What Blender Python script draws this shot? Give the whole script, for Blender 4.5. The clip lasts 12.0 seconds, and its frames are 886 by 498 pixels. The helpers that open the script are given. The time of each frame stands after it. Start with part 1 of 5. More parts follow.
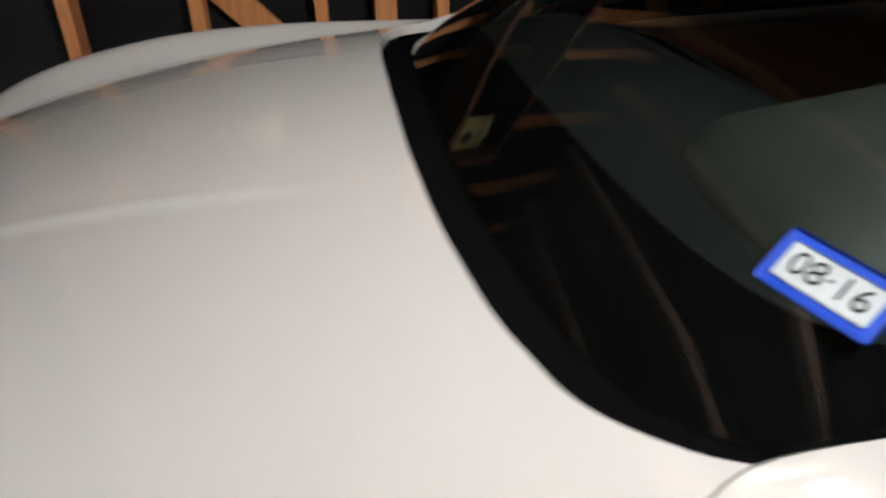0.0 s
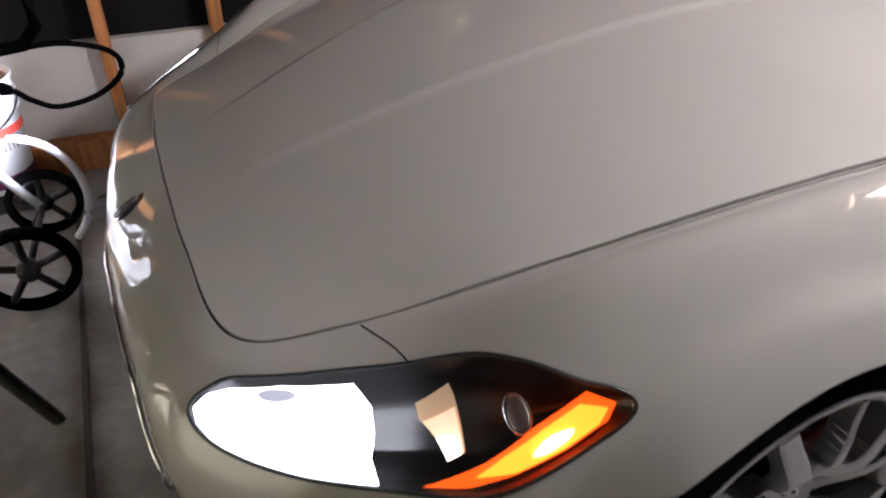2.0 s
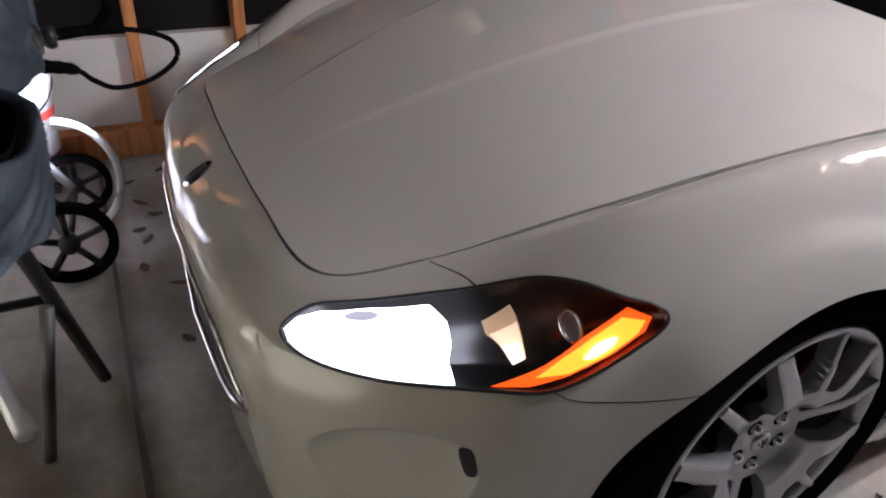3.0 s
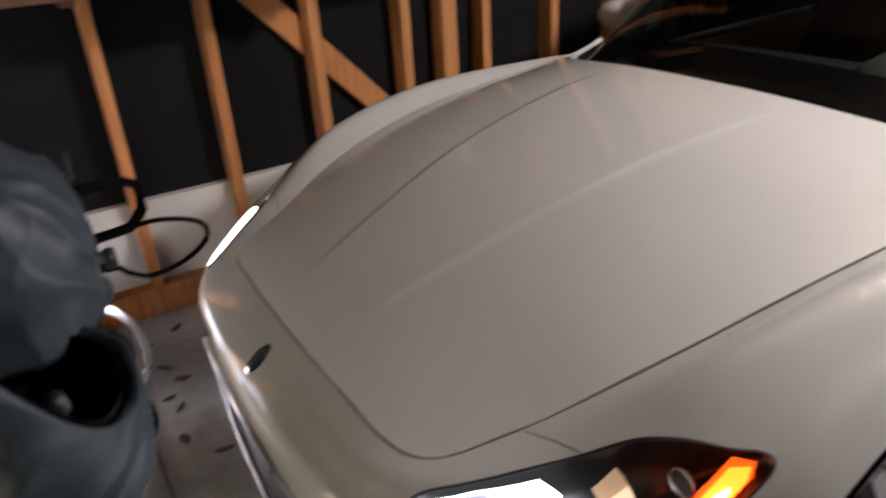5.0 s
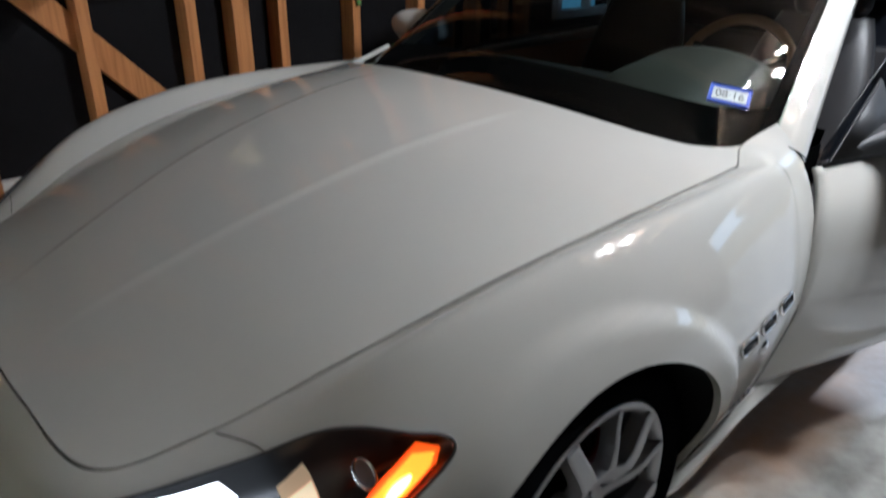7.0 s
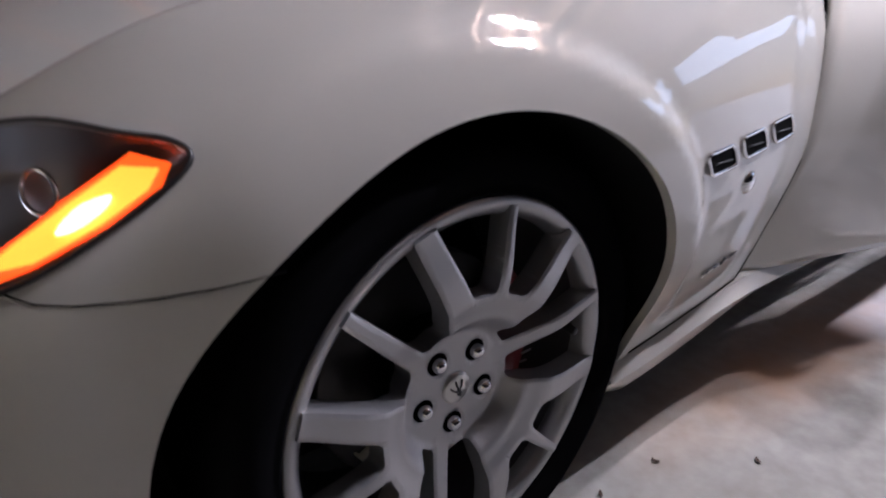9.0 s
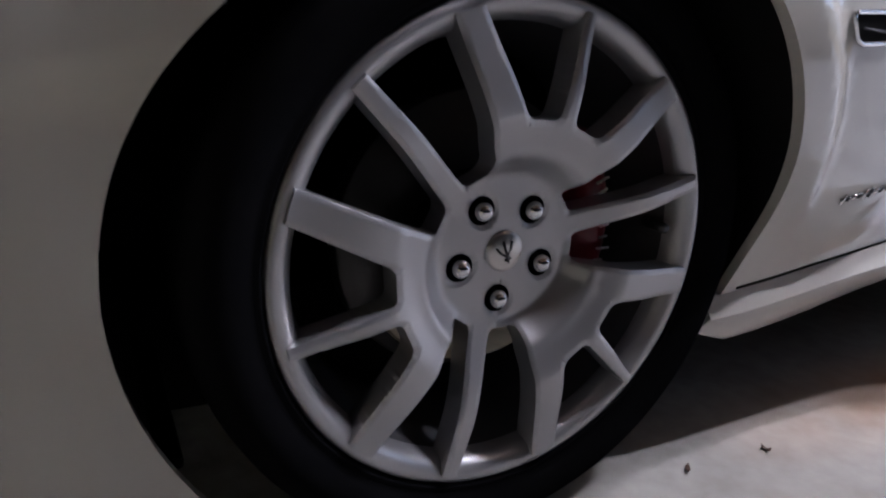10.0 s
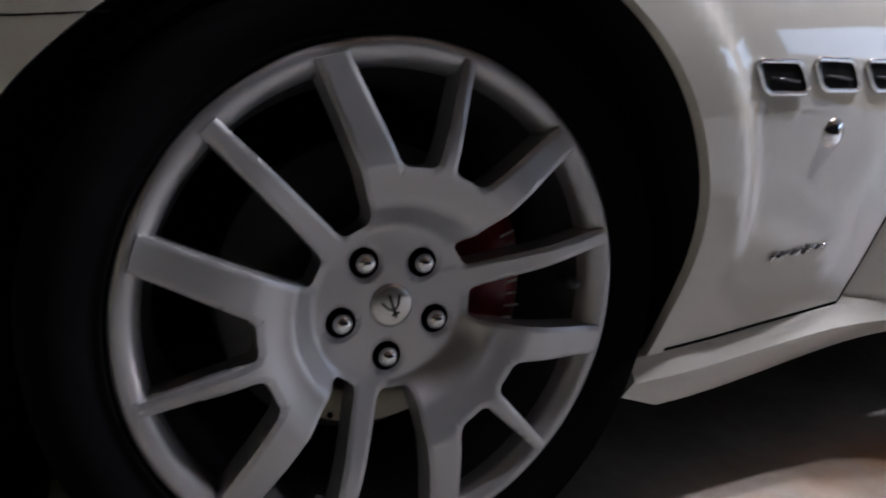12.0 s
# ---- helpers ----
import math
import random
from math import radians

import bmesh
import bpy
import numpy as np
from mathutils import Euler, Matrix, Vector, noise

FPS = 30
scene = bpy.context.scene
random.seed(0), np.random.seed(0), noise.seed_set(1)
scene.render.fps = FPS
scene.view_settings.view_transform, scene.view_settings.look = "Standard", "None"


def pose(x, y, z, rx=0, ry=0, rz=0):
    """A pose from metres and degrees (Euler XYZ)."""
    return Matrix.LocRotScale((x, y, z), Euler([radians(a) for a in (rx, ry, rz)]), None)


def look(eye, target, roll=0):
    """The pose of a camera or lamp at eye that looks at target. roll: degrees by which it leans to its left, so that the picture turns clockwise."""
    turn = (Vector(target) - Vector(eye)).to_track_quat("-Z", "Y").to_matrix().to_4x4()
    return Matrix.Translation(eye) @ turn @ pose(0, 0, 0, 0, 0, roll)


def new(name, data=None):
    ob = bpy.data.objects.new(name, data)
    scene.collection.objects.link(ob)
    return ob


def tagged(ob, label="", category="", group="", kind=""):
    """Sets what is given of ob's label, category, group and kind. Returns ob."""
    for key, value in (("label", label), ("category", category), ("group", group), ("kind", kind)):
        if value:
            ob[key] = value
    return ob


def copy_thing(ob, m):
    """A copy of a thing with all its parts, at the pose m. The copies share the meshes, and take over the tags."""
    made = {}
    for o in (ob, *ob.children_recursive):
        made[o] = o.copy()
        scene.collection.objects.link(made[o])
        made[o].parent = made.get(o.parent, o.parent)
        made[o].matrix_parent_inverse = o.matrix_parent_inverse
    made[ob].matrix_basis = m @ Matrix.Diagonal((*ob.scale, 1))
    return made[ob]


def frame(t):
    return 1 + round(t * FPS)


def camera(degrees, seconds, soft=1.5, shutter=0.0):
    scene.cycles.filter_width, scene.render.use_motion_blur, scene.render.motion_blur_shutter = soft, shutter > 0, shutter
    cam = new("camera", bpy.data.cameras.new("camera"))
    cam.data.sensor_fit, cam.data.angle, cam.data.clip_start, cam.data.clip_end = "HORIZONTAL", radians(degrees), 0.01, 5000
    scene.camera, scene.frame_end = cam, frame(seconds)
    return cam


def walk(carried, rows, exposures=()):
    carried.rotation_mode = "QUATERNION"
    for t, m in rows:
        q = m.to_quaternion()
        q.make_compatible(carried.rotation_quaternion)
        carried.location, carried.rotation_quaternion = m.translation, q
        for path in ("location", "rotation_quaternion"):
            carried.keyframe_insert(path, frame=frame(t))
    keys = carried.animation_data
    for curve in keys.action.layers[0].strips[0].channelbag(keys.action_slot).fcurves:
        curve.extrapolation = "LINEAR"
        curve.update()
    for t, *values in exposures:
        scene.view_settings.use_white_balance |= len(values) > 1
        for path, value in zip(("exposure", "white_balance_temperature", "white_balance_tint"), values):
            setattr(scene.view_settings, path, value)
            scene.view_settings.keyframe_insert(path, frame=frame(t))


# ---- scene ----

cam = camera(64.2, 12.0, soft=2.0, shutter=0.4)
PATH = [
    (0, (0.447, -1.042, 1.303), (0.633, 0.236, 0.54), -0.8),
    (0.2, (0.282, -1.054, 1.337), (0.495, 0.213, 0.562), -0.2),
    (0.5, (0.043, -1.033, 1.309), (0.261, 0.232, 0.532), 6.1),
    (1, (-0.324, -1.11, 1.261), (-0.046, 0.12, 0.449), 4.5),
    (1.5, (-0.554, -1.152, 1.243), (-0.196, 0.045, 0.413), 1.8),
    (2, (-0.726, -1.262, 1.285), (-0.214, -0.136, 0.436), 0.7),
    (2.5, (-0.828, -1.369, 1.305), (-0.262, -0.257, 0.473), 2.6),
    (3, (-0.932, -1.392, 1.283), (-0.352, -0.269, 0.474), 3.5),
    (3.2, (-0.965, -1.358, 1.292), (-0.38, -0.237, 0.485), 2.1),
    (4.8, (-1.098, -1.266, 1.408), (-0.484, -0.076, 0.732), -3.3),
    (5, (-1.067, -1.277, 1.448), (-0.394, -0.115, 0.779), -3.8),
    (5.5, (-0.992, -1.306, 1.528), (-0.082, -0.29, 0.903), -3.8),
    (6, (-0.93, -1.34, 1.52), (0.059, -0.368, 0.948), -1.9),
    (6.5, (-0.857, -1.332, 1.453), (0.158, -0.366, 0.917), 0.2),
    (7, (-0.849, -1.415, 1.374), (0.071, -0.417, 0.737), 0.7),
    (7.5, (-0.816, -1.47, 1.323), (0.066, -0.535, 0.549), 1.7),
    (7.7, (-0.79, -1.467, 1.293), (0.112, -0.571, 0.497), 3.4),
    (9.3, (-0.46, -1.457, 0.758), (0.357, -0.312, 0.238), 1.6),
    (9.5, (-0.436, -1.468, 0.68), (0.29, -0.245, 0.203), 2.3),
    (10, (-0.4, -1.486, 0.565), (0.269, -0.217, 0.124), 3.5),
    (10.5, (-0.346, -1.509, 0.502), (0.368, -0.245, 0.124), 1.5),
    (11, (-0.275, -1.515, 0.465), (0.393, -0.215, 0.127), 1.9),
    (11.5, (-0.263, -1.526, 0.49), (0.278, -0.158, 0.195), 2.1),
    (12, (-0.257, -1.525, 0.545), (0.377, -0.198, 0.25), 3.1),
]
walk(cam, [(t, look(eye, target, roll)) for t, eye, target, roll in PATH], [
    (0.0, 0.35, 5950, 12), (0.5, 0.1, 6100, 10), (1.0, -0.02, 6200, 12), (2.0, 0.47, 6000, 18), (3.0, 0.44, 5850, 21), (5.0, 0.55, 6200, 18),
    (5.5, 0.55, 5800, 14), (6.0, 0.35, 5600, 12), (6.5, 0.25, 5550, 8), (7.5, 0.2, 5500, 11), (9.5, 0.55, 5650, 27), (10.0, 0.55, 5550, 22), (11.0, 0.5, 5600, 17), (12.0, 0.5, 5700, 17),
])

# ---- light ----
world = bpy.data.worlds.new("sky")
scene.world = world
world.use_nodes = True
wn = world.node_tree.nodes
sky = wn.new("ShaderNodeTexSky")
sky.sky_type, sky.sun_disc = "NISHITA", False
sky.sun_elevation, sky.sun_rotation = radians(29), radians(90)
wn["Background"].inputs["Strength"].default_value = 0.02
world.node_tree.links.new(sky.outputs["Color"], wn["Background"].inputs["Color"])
sun_data = bpy.data.lights.new("sun", "SUN")
sun_data.energy, sun_data.angle, sun_data.color = 5.0, radians(1.5), (0.95, 0.96, 1.0)
sun = new("sun", sun_data)
sun.matrix_basis = look((0, 0, 0), (-0.87, 0.05, -0.49))


LAMP_AT = (1.3, -1.28)


def bulb_light(name, at, watts, colour, radius):
    data = bpy.data.lights.new(name, "POINT")
    data.energy, data.color, data.shadow_soft_size = watts, colour, radius
    ob = new(name, data)
    ob.location = at
    return ob


for dx, dy in ((-0.12, -0.12), (0.12, -0.12), (-0.12, 0.12), (0.12, 0.12)):
    bulb_light("ceiling_lamp_light", (LAMP_AT[0] + dx, LAMP_AT[1] + dy, 2.27), 40, (1.0, 0.97, 0.92), 0.025)

# Daylight through the open garage door behind the car.
day = bpy.data.lights.new("door_daylight", "AREA")
day.shape, day.size, day.size_y, day.energy, day.color = "RECTANGLE", 3.9, 0.55, 9, (0.62, 0.80, 1.0)
new("door_daylight", day).matrix_basis = look((4.86, -1.75, 1.75), (0.0, -1.75, 1.10))


def beam_light(name, eye, target, watts, colour, degrees):
    data = bpy.data.lights.new(name, "SPOT")
    data.energy, data.color, data.spot_size, data.spot_blend, data.shadow_soft_size = watts, colour, radians(degrees), 0.6, 0.05
    ob = new(name, data)
    ob.matrix_basis = look(eye, target)
    return ob


beam_light("headlamp_light", (-0.80, -0.60, 0.60), (-3.0, -0.60, 0.56), 230, (0.95, 0.97, 1.0), 62)
beam_light("headlamp_light", (-0.80, 0.60, 0.60), (-2.6, 1.45, 0.56), 300, (0.95, 0.97, 1.0), 92)

# ---- materials ----


def material(name, colour, rough=0.5, metal=0.0, vary=0.12, scale=6.0, bump=0.0, fine=120.0, coat=0.0, tint=None, spec=0.5, coat_ior=1.5):
    """A surface with two scales of variation in colour and roughness, and fine relief."""
    m = bpy.data.materials.new(name)
    m.use_nodes = True
    n, l = m.node_tree.nodes, m.node_tree.links
    b = n["Principled BSDF"]
    co = n.new("ShaderNodeTexCoord")
    big, small = n.new("ShaderNodeTexNoise"), n.new("ShaderNodeTexNoise")
    big.inputs["Scale"].default_value, big.inputs["Detail"].default_value = scale, 4
    small.inputs["Scale"].default_value, small.inputs["Detail"].default_value = fine, 3
    for t in (big, small):
        l.new(co.outputs["Object"], t.inputs["Vector"])
    mix = n.new("ShaderNodeMath")
    mix.operation = "MULTIPLY_ADD"
    l.new(small.outputs["Fac"], mix.inputs[0])
    mix.inputs[1].default_value = 0.4
    l.new(big.outputs["Fac"], mix.inputs[2])
    ramp = n.new("ShaderNodeValToRGB")
    dark = [c * (1 - vary) for c in (tint or colour)]
    light = [min(1, c * (1 + vary)) for c in colour]
    ramp.color_ramp.elements[0].position, ramp.color_ramp.elements[0].color = 0.45, (*dark, 1)
    ramp.color_ramp.elements[1].position, ramp.color_ramp.elements[1].color = 0.95, (*light, 1)
    l.new(mix.outputs[0], ramp.inputs["Fac"])
    l.new(ramp.outputs["Color"], b.inputs["Base Color"])
    rr = n.new("ShaderNodeMapRange")
    rr.inputs["From Min"].default_value, rr.inputs["From Max"].default_value = 0.3, 1.1
    rr.inputs["To Min"].default_value, rr.inputs["To Max"].default_value = max(0.02, rough * 0.85), min(1, rough * 1.15)
    l.new(mix.outputs[0], rr.inputs["Value"])
    l.new(rr.outputs["Result"], b.inputs["Roughness"])
    b.inputs["Metallic"].default_value = metal
    b.inputs["Coat Weight"].default_value = coat
    b.inputs["Coat Roughness"].default_value, b.inputs["Coat IOR"].default_value = 0.038, coat_ior
    b.inputs["Specular IOR Level"].default_value = spec
    if bump:
        bp = n.new("ShaderNodeBump")
        bp.inputs["Strength"].default_value, bp.inputs["Distance"].default_value = bump, 0.004
        l.new(mix.outputs[0], bp.inputs["Height"])
        l.new(bp.outputs["Normal"], b.inputs["Normal"])
    return m


def wood(name, colour, dark):
    m = material(name, colour, 0.75, vary=0.1, bump=0.25)
    n, l = m.node_tree.nodes, m.node_tree.links
    co, mp, tx = n["Texture Coordinate"], n.new("ShaderNodeMapping"), n.new("ShaderNodeTexNoise")
    mp.inputs["Scale"].default_value = (38, 38, 2.2)
    tx.inputs["Scale"].default_value, tx.inputs["Detail"].default_value, tx.inputs["Distortion"].default_value = 1.4, 5, 0.6
    l.new(co.outputs["Object"], mp.inputs["Vector"])
    l.new(mp.outputs["Vector"], tx.inputs["Vector"])
    info = n.new("ShaderNodeObjectInfo")
    ad = n.new("ShaderNodeMath")
    ad.operation = "MULTIPLY_ADD"
    l.new(info.outputs["Random"], ad.inputs[0])
    ad.inputs[1].default_value = 0.25
    l.new(tx.outputs["Fac"], ad.inputs[2])
    ramp = n["Color Ramp"]
    ramp.color_ramp.elements[0].position, ramp.color_ramp.elements[0].color = 0.35, (*dark, 1)
    ramp.color_ramp.elements[1].position, ramp.color_ramp.elements[1].color = 0.75, (*colour, 1)
    l.new(ad.outputs[0], ramp.inputs["Fac"])
    return m


def emitter(name, colour, strength):
    m = bpy.data.materials.new(name)
    m.use_nodes = True
    b = m.node_tree.nodes["Principled BSDF"]
    b.inputs["Base Color"].default_value = (*colour, 1)
    b.inputs["Emission Color"].default_value = (*colour, 1)
    b.inputs["Emission Strength"].default_value = strength
    return m


def glass(name, colour, rough=0.0, ior=1.45):
    m = bpy.data.materials.new(name)
    m.use_nodes = True
    n, l = m.node_tree.nodes, m.node_tree.links
    n.remove(n["Principled BSDF"])
    tr, gl, fr, mx = (n.new(k) for k in ("ShaderNodeBsdfTransparent", "ShaderNodeBsdfGlossy", "ShaderNodeLayerWeight", "ShaderNodeMixShader"))
    up, gain = n.new("ShaderNodeMath"), n.new("ShaderNodeMath")
    tr.inputs["Color"].default_value = (*colour, 1)
    gl.inputs["Roughness"].default_value = rough
    up.operation, up.inputs[1].default_value = "POWER", 5.0
    base = ((ior - 1) / (ior + 1)) ** 2
    gain.operation, gain.inputs[1].default_value, gain.inputs[2].default_value = "MULTIPLY_ADD", 1 - base, base
    l.new(fr.outputs["Facing"], up.inputs[0])
    l.new(up.outputs[0], gain.inputs[0])
    l.new(gain.outputs[0], mx.inputs["Fac"])
    l.new(tr.outputs[0], mx.inputs[1])
    l.new(gl.outputs[0], mx.inputs[2])
    l.new(mx.outputs[0], n["Material Output"].inputs["Surface"])
    return m


PAINT = material("pearl_white_paint", (0.47, 0.457, 0.418), 0.55, 0.0, vary=0.03, scale=2.0, fine=900, coat=1.0, spec=0.0, coat_ior=1.8)
BLACK_TRIM = material("black_trim", (0.012, 0.012, 0.013), 0.45, vary=0.2)
ARM_BLACK = material("satin_black_plastic", (0.018, 0.019, 0.021), 0.5, vary=0.12)
RUBBER = material("tyre_rubber", (0.0045, 0.0045, 0.005), 0.8, vary=0.25, bump=0.15, spec=0.0)
# Black arch plastic; in hollows it also puts their shade into the colour.
LINER = material("liner_and_hollow_black", (0.004, 0.004, 0.004), 0.95, vary=0.2, spec=0.1)
GAP = material("shut_line_black", (0.003, 0.003, 0.003), 0.9, vary=0.2, spec=0.0)
LAMP_BOWL = material("black_lamp_bowl", (0.004, 0.004, 0.004), 0.3, vary=0.2)
ALLOY = material("silver_alloy", (0.41, 0.41, 0.42), 0.36, 0.74, vary=0.08, scale=3, fine=900)
CHROME = material("chrome", (0.75, 0.75, 0.77), 0.08, 1.0, vary=0.03)
SATIN = material("brushed_steel", (0.55, 0.54, 0.52), 0.3, 1.0, vary=0.06, fine=400)
DISC = material("brake_disc_steel", (0.09, 0.088, 0.085), 0.45, 0.9, vary=0.15)
CALIPER = material("red_caliper_paint", (0.20, 0.008, 0.018), 0.35, vary=0.1)
CONCRETE = material("stained_concrete", (0.33, 0.32, 0.295), 0.72, vary=0.22, scale=2.6, bump=0.12, fine=26, tint=(0.20, 0.19, 0.173))


def tint_patches(m, spots, colour):
    """Soft-edged patches of colour with broken rims, laid over a surface's colour; spots as (x, y, rx, ry, strength).
    """
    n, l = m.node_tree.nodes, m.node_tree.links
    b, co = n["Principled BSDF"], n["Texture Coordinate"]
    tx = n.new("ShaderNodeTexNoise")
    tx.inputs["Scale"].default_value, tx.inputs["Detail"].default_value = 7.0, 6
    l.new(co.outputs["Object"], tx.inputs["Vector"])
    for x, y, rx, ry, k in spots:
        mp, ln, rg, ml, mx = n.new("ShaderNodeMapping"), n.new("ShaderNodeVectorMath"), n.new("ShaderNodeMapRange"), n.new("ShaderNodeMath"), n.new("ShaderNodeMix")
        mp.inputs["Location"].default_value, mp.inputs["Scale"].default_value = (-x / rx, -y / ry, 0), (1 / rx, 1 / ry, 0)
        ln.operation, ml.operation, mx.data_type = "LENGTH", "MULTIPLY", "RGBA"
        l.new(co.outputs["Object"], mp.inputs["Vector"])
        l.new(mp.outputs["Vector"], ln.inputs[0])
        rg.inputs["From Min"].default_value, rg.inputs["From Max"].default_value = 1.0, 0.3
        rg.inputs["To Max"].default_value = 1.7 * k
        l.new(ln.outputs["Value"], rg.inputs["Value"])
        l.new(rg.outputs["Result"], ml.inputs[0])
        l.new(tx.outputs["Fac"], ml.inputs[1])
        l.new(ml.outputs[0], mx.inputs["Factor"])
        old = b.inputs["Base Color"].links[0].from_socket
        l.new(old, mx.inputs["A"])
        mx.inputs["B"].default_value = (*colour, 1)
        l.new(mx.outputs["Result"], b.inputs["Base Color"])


# Warm brown patches on the floor beside the sill and door.
tint_patches(CONCRETE, [(1.10, -0.87, 0.75, 0.17, 0.75), (2.1, -1.0, 0.6, 0.3, 0.4)], (0.40, 0.23, 0.13))
# Dark brown stains, the joint's dirt, and a darker patch under the pushchair.
tint_patches(CONCRETE, [(-0.85, 0.55, 0.16, 0.4, 0.9), (-0.80, 1.05, 0.2, 0.25, 0.8), (-1.015, 0.0, 0.07, 3.0, 0.9), (-1.25, -0.2, 0.30, 0.7, 0.8), (0.35, -1.05, 0.35, 0.2, 0.4)], (0.10, 0.075, 0.055))
TARPAPER = material("black_sheathing", (0.007, 0.0065, 0.007), 0.8, vary=0.4, scale=3, bump=0.4, fine=40, spec=0.12)
CEILING = material("bare_roof_boards", (0.115, 0.086, 0.066), 0.8, vary=0.15, scale=2)
JOIST = material("bare_joist_pine", (0.30, 0.205, 0.14), 0.75, vary=0.18, scale=3, fine=80)
WHITEWALL = material("white_painted_board", (0.62, 0.60, 0.56), 0.7, vary=0.12, scale=3, bump=0.2)
# Pale yellowish board colour, picked for the light it bounces to the nose.
BOUNCE_CREAM = material("cream_bounce_board", (0.62, 0.56, 0.38), 0.7, vary=0.12, scale=3, bump=0.2)
STUD = wood("raw_pine", (0.52, 0.215, 0.065), (0.28, 0.10, 0.028))
SHELFWOOD = wood("aged_pine", (0.12, 0.052, 0.024), (0.06, 0.024, 0.011))
DASH = material("dark_dashboard_leather", (0.0075, 0.008, 0.0072), 0.7, spec=0.15, vary=0.15, bump=0.2, fine=300)
DASHTOP = material("grey_green_dashboard", (0.021, 0.022, 0.017), 0.6, vary=0.1, bump=0.2, fine=300)
LEATHER = material("tan_leather", (0.34, 0.17, 0.085), 0.5, vary=0.12, bump=0.2, fine=200)
NAVY = material("dark_cabin_cloth", (0.010, 0.012, 0.018), 0.8, vary=0.2, spec=0.15)
SEAT = material("dark_seat_leather", (0.022, 0.021, 0.022), 0.42, vary=0.15, bump=0.2, fine=200)
WINDOW = glass("tinted_glass", (0.62, 0.72, 0.68))
DARK_WINDOW = glass("dark_tinted_glass", (0.16, 0.19, 0.24))
CLEAR = glass("clear_lens", (0.96, 0.97, 0.98))
# Reflector light painted as emission; the reflector itself is no lamp.
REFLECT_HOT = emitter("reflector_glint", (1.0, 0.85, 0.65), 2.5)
REFLECT = emitter("reflector_painted_light", (0.62, 0.42, 0.24), 0.30)
WHITE_MARK = material("white_mark", (0.7, 0.7, 0.7), 0.5)
CREAM = material("cream_enamel", (0.55, 0.50, 0.38), 0.5)
STICKER_BLUE = material("blue_sticker", (0.015, 0.06, 0.42), 0.4)
STICKER_WHITE = material("white_sticker", (0.46, 0.50, 0.49), 0.5)
DARK_CLOTH = material("dark_blue_grey_fabric", (0.022, 0.033, 0.042), 0.55, vary=0.25, bump=0.3, fine=400)
WHITE_CLOTH = material("white_cloth", (0.75, 0.75, 0.76), 0.8, vary=0.08, bump=0.3, fine=300)
STRUT_GREY = material("grey_painted_metal", (0.09, 0.09, 0.092), 0.5, 0.3, vary=0.1)
SILVER_TUBE = material("silver_painted_tube", (0.62, 0.63, 0.65), 0.35, 0.5, vary=0.05)
WHITE_PLASTIC = material("white_bucket_plastic", (0.66, 0.67, 0.70), 0.4, vary=0.06)
GREY_PLASTIC = material("grey_plastic", (0.30, 0.28, 0.29), 0.5)
RED = material("red_print", (0.62, 0.07, 0.05), 0.45)
MAROON = material("maroon_print", (0.10, 0.015, 0.05), 0.45)
ORANGE = material("orange_paint", (0.75, 0.13, 0.04), 0.5)
GREEN = material("green_paint", (0.10, 0.25, 0.05), 0.5)
CAN_YELLOW = material("yellow_printed_tin", (0.55, 0.42, 0.15), 0.35, vary=0.08)
LEAF = material("dry_leaf", (0.06, 0.032, 0.018), 0.8, vary=0.4)
GRIT = material("joint_dirt", (0.06, 0.055, 0.05), 0.95, vary=0.4, fine=90)
BULB = emitter("lit_bulb", (1.0, 0.86, 0.70), 60)
LAMP = emitter("headlamp_beam", (1.0, 1.0, 1.0), 7)
AMBER = emitter("amber_indicator", (1.0, 0.10, 0.003), 1.1)
AMBER_MID = emitter("amber_lens_glow", (1.0, 0.24, 0.012), 2.2)
AMBER_HOT = emitter("amber_bulb_glow", (1.0, 0.58, 0.16), 6)
# Middle layer of the emission painted on the reflector.
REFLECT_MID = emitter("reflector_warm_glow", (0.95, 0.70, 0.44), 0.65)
# Rim alloy with the shade behind the spokes put into its base colour.
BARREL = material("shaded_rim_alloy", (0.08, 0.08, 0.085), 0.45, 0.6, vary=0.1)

# ---- helpers for meshes ----


def part(name, bm, mat, parent=None, label="", smooth=True):
    me = bpy.data.meshes.new(name)
    bmesh.ops.recalc_face_normals(bm, faces=bm.faces)
    bm.to_mesh(me)
    bm.free()
    me.materials.append(mat)
    if smooth:
        me.shade_smooth()
    ob = new(name, me)
    if parent:
        ob.parent = parent
    if label:
        tagged(ob, label)
    return ob


def thing(name, label, category, group="", kind="", at=(0, 0, 0)):
    ob = tagged(new(name), label, category, group, kind)
    ob.location = at
    return ob


def sharp(ob, degrees=35):
    ob.data.set_sharp_from_angle(angle=radians(degrees))
    return ob


def box(lo, hi, bevel=0.0, seg=2):
    bm = bmesh.new()
    c = [(a + b) / 2 for a, b in zip(lo, hi)]
    s = [abs(b - a) for a, b in zip(lo, hi)]
    bmesh.ops.create_cube(bm, size=1, matrix=Matrix.LocRotScale(c, None, s))
    if bevel:
        bmesh.ops.bevel(bm, geom=bm.edges[:], offset=bevel, segments=seg, affect="EDGES", profile=0.5)
    return bm


def joined(first, *others):
    for bm in others:
        me = bpy.data.meshes.new("piece")
        bm.to_mesh(me)
        bm.free()
        first.from_mesh(me)
        bpy.data.meshes.remove(me)
    return first


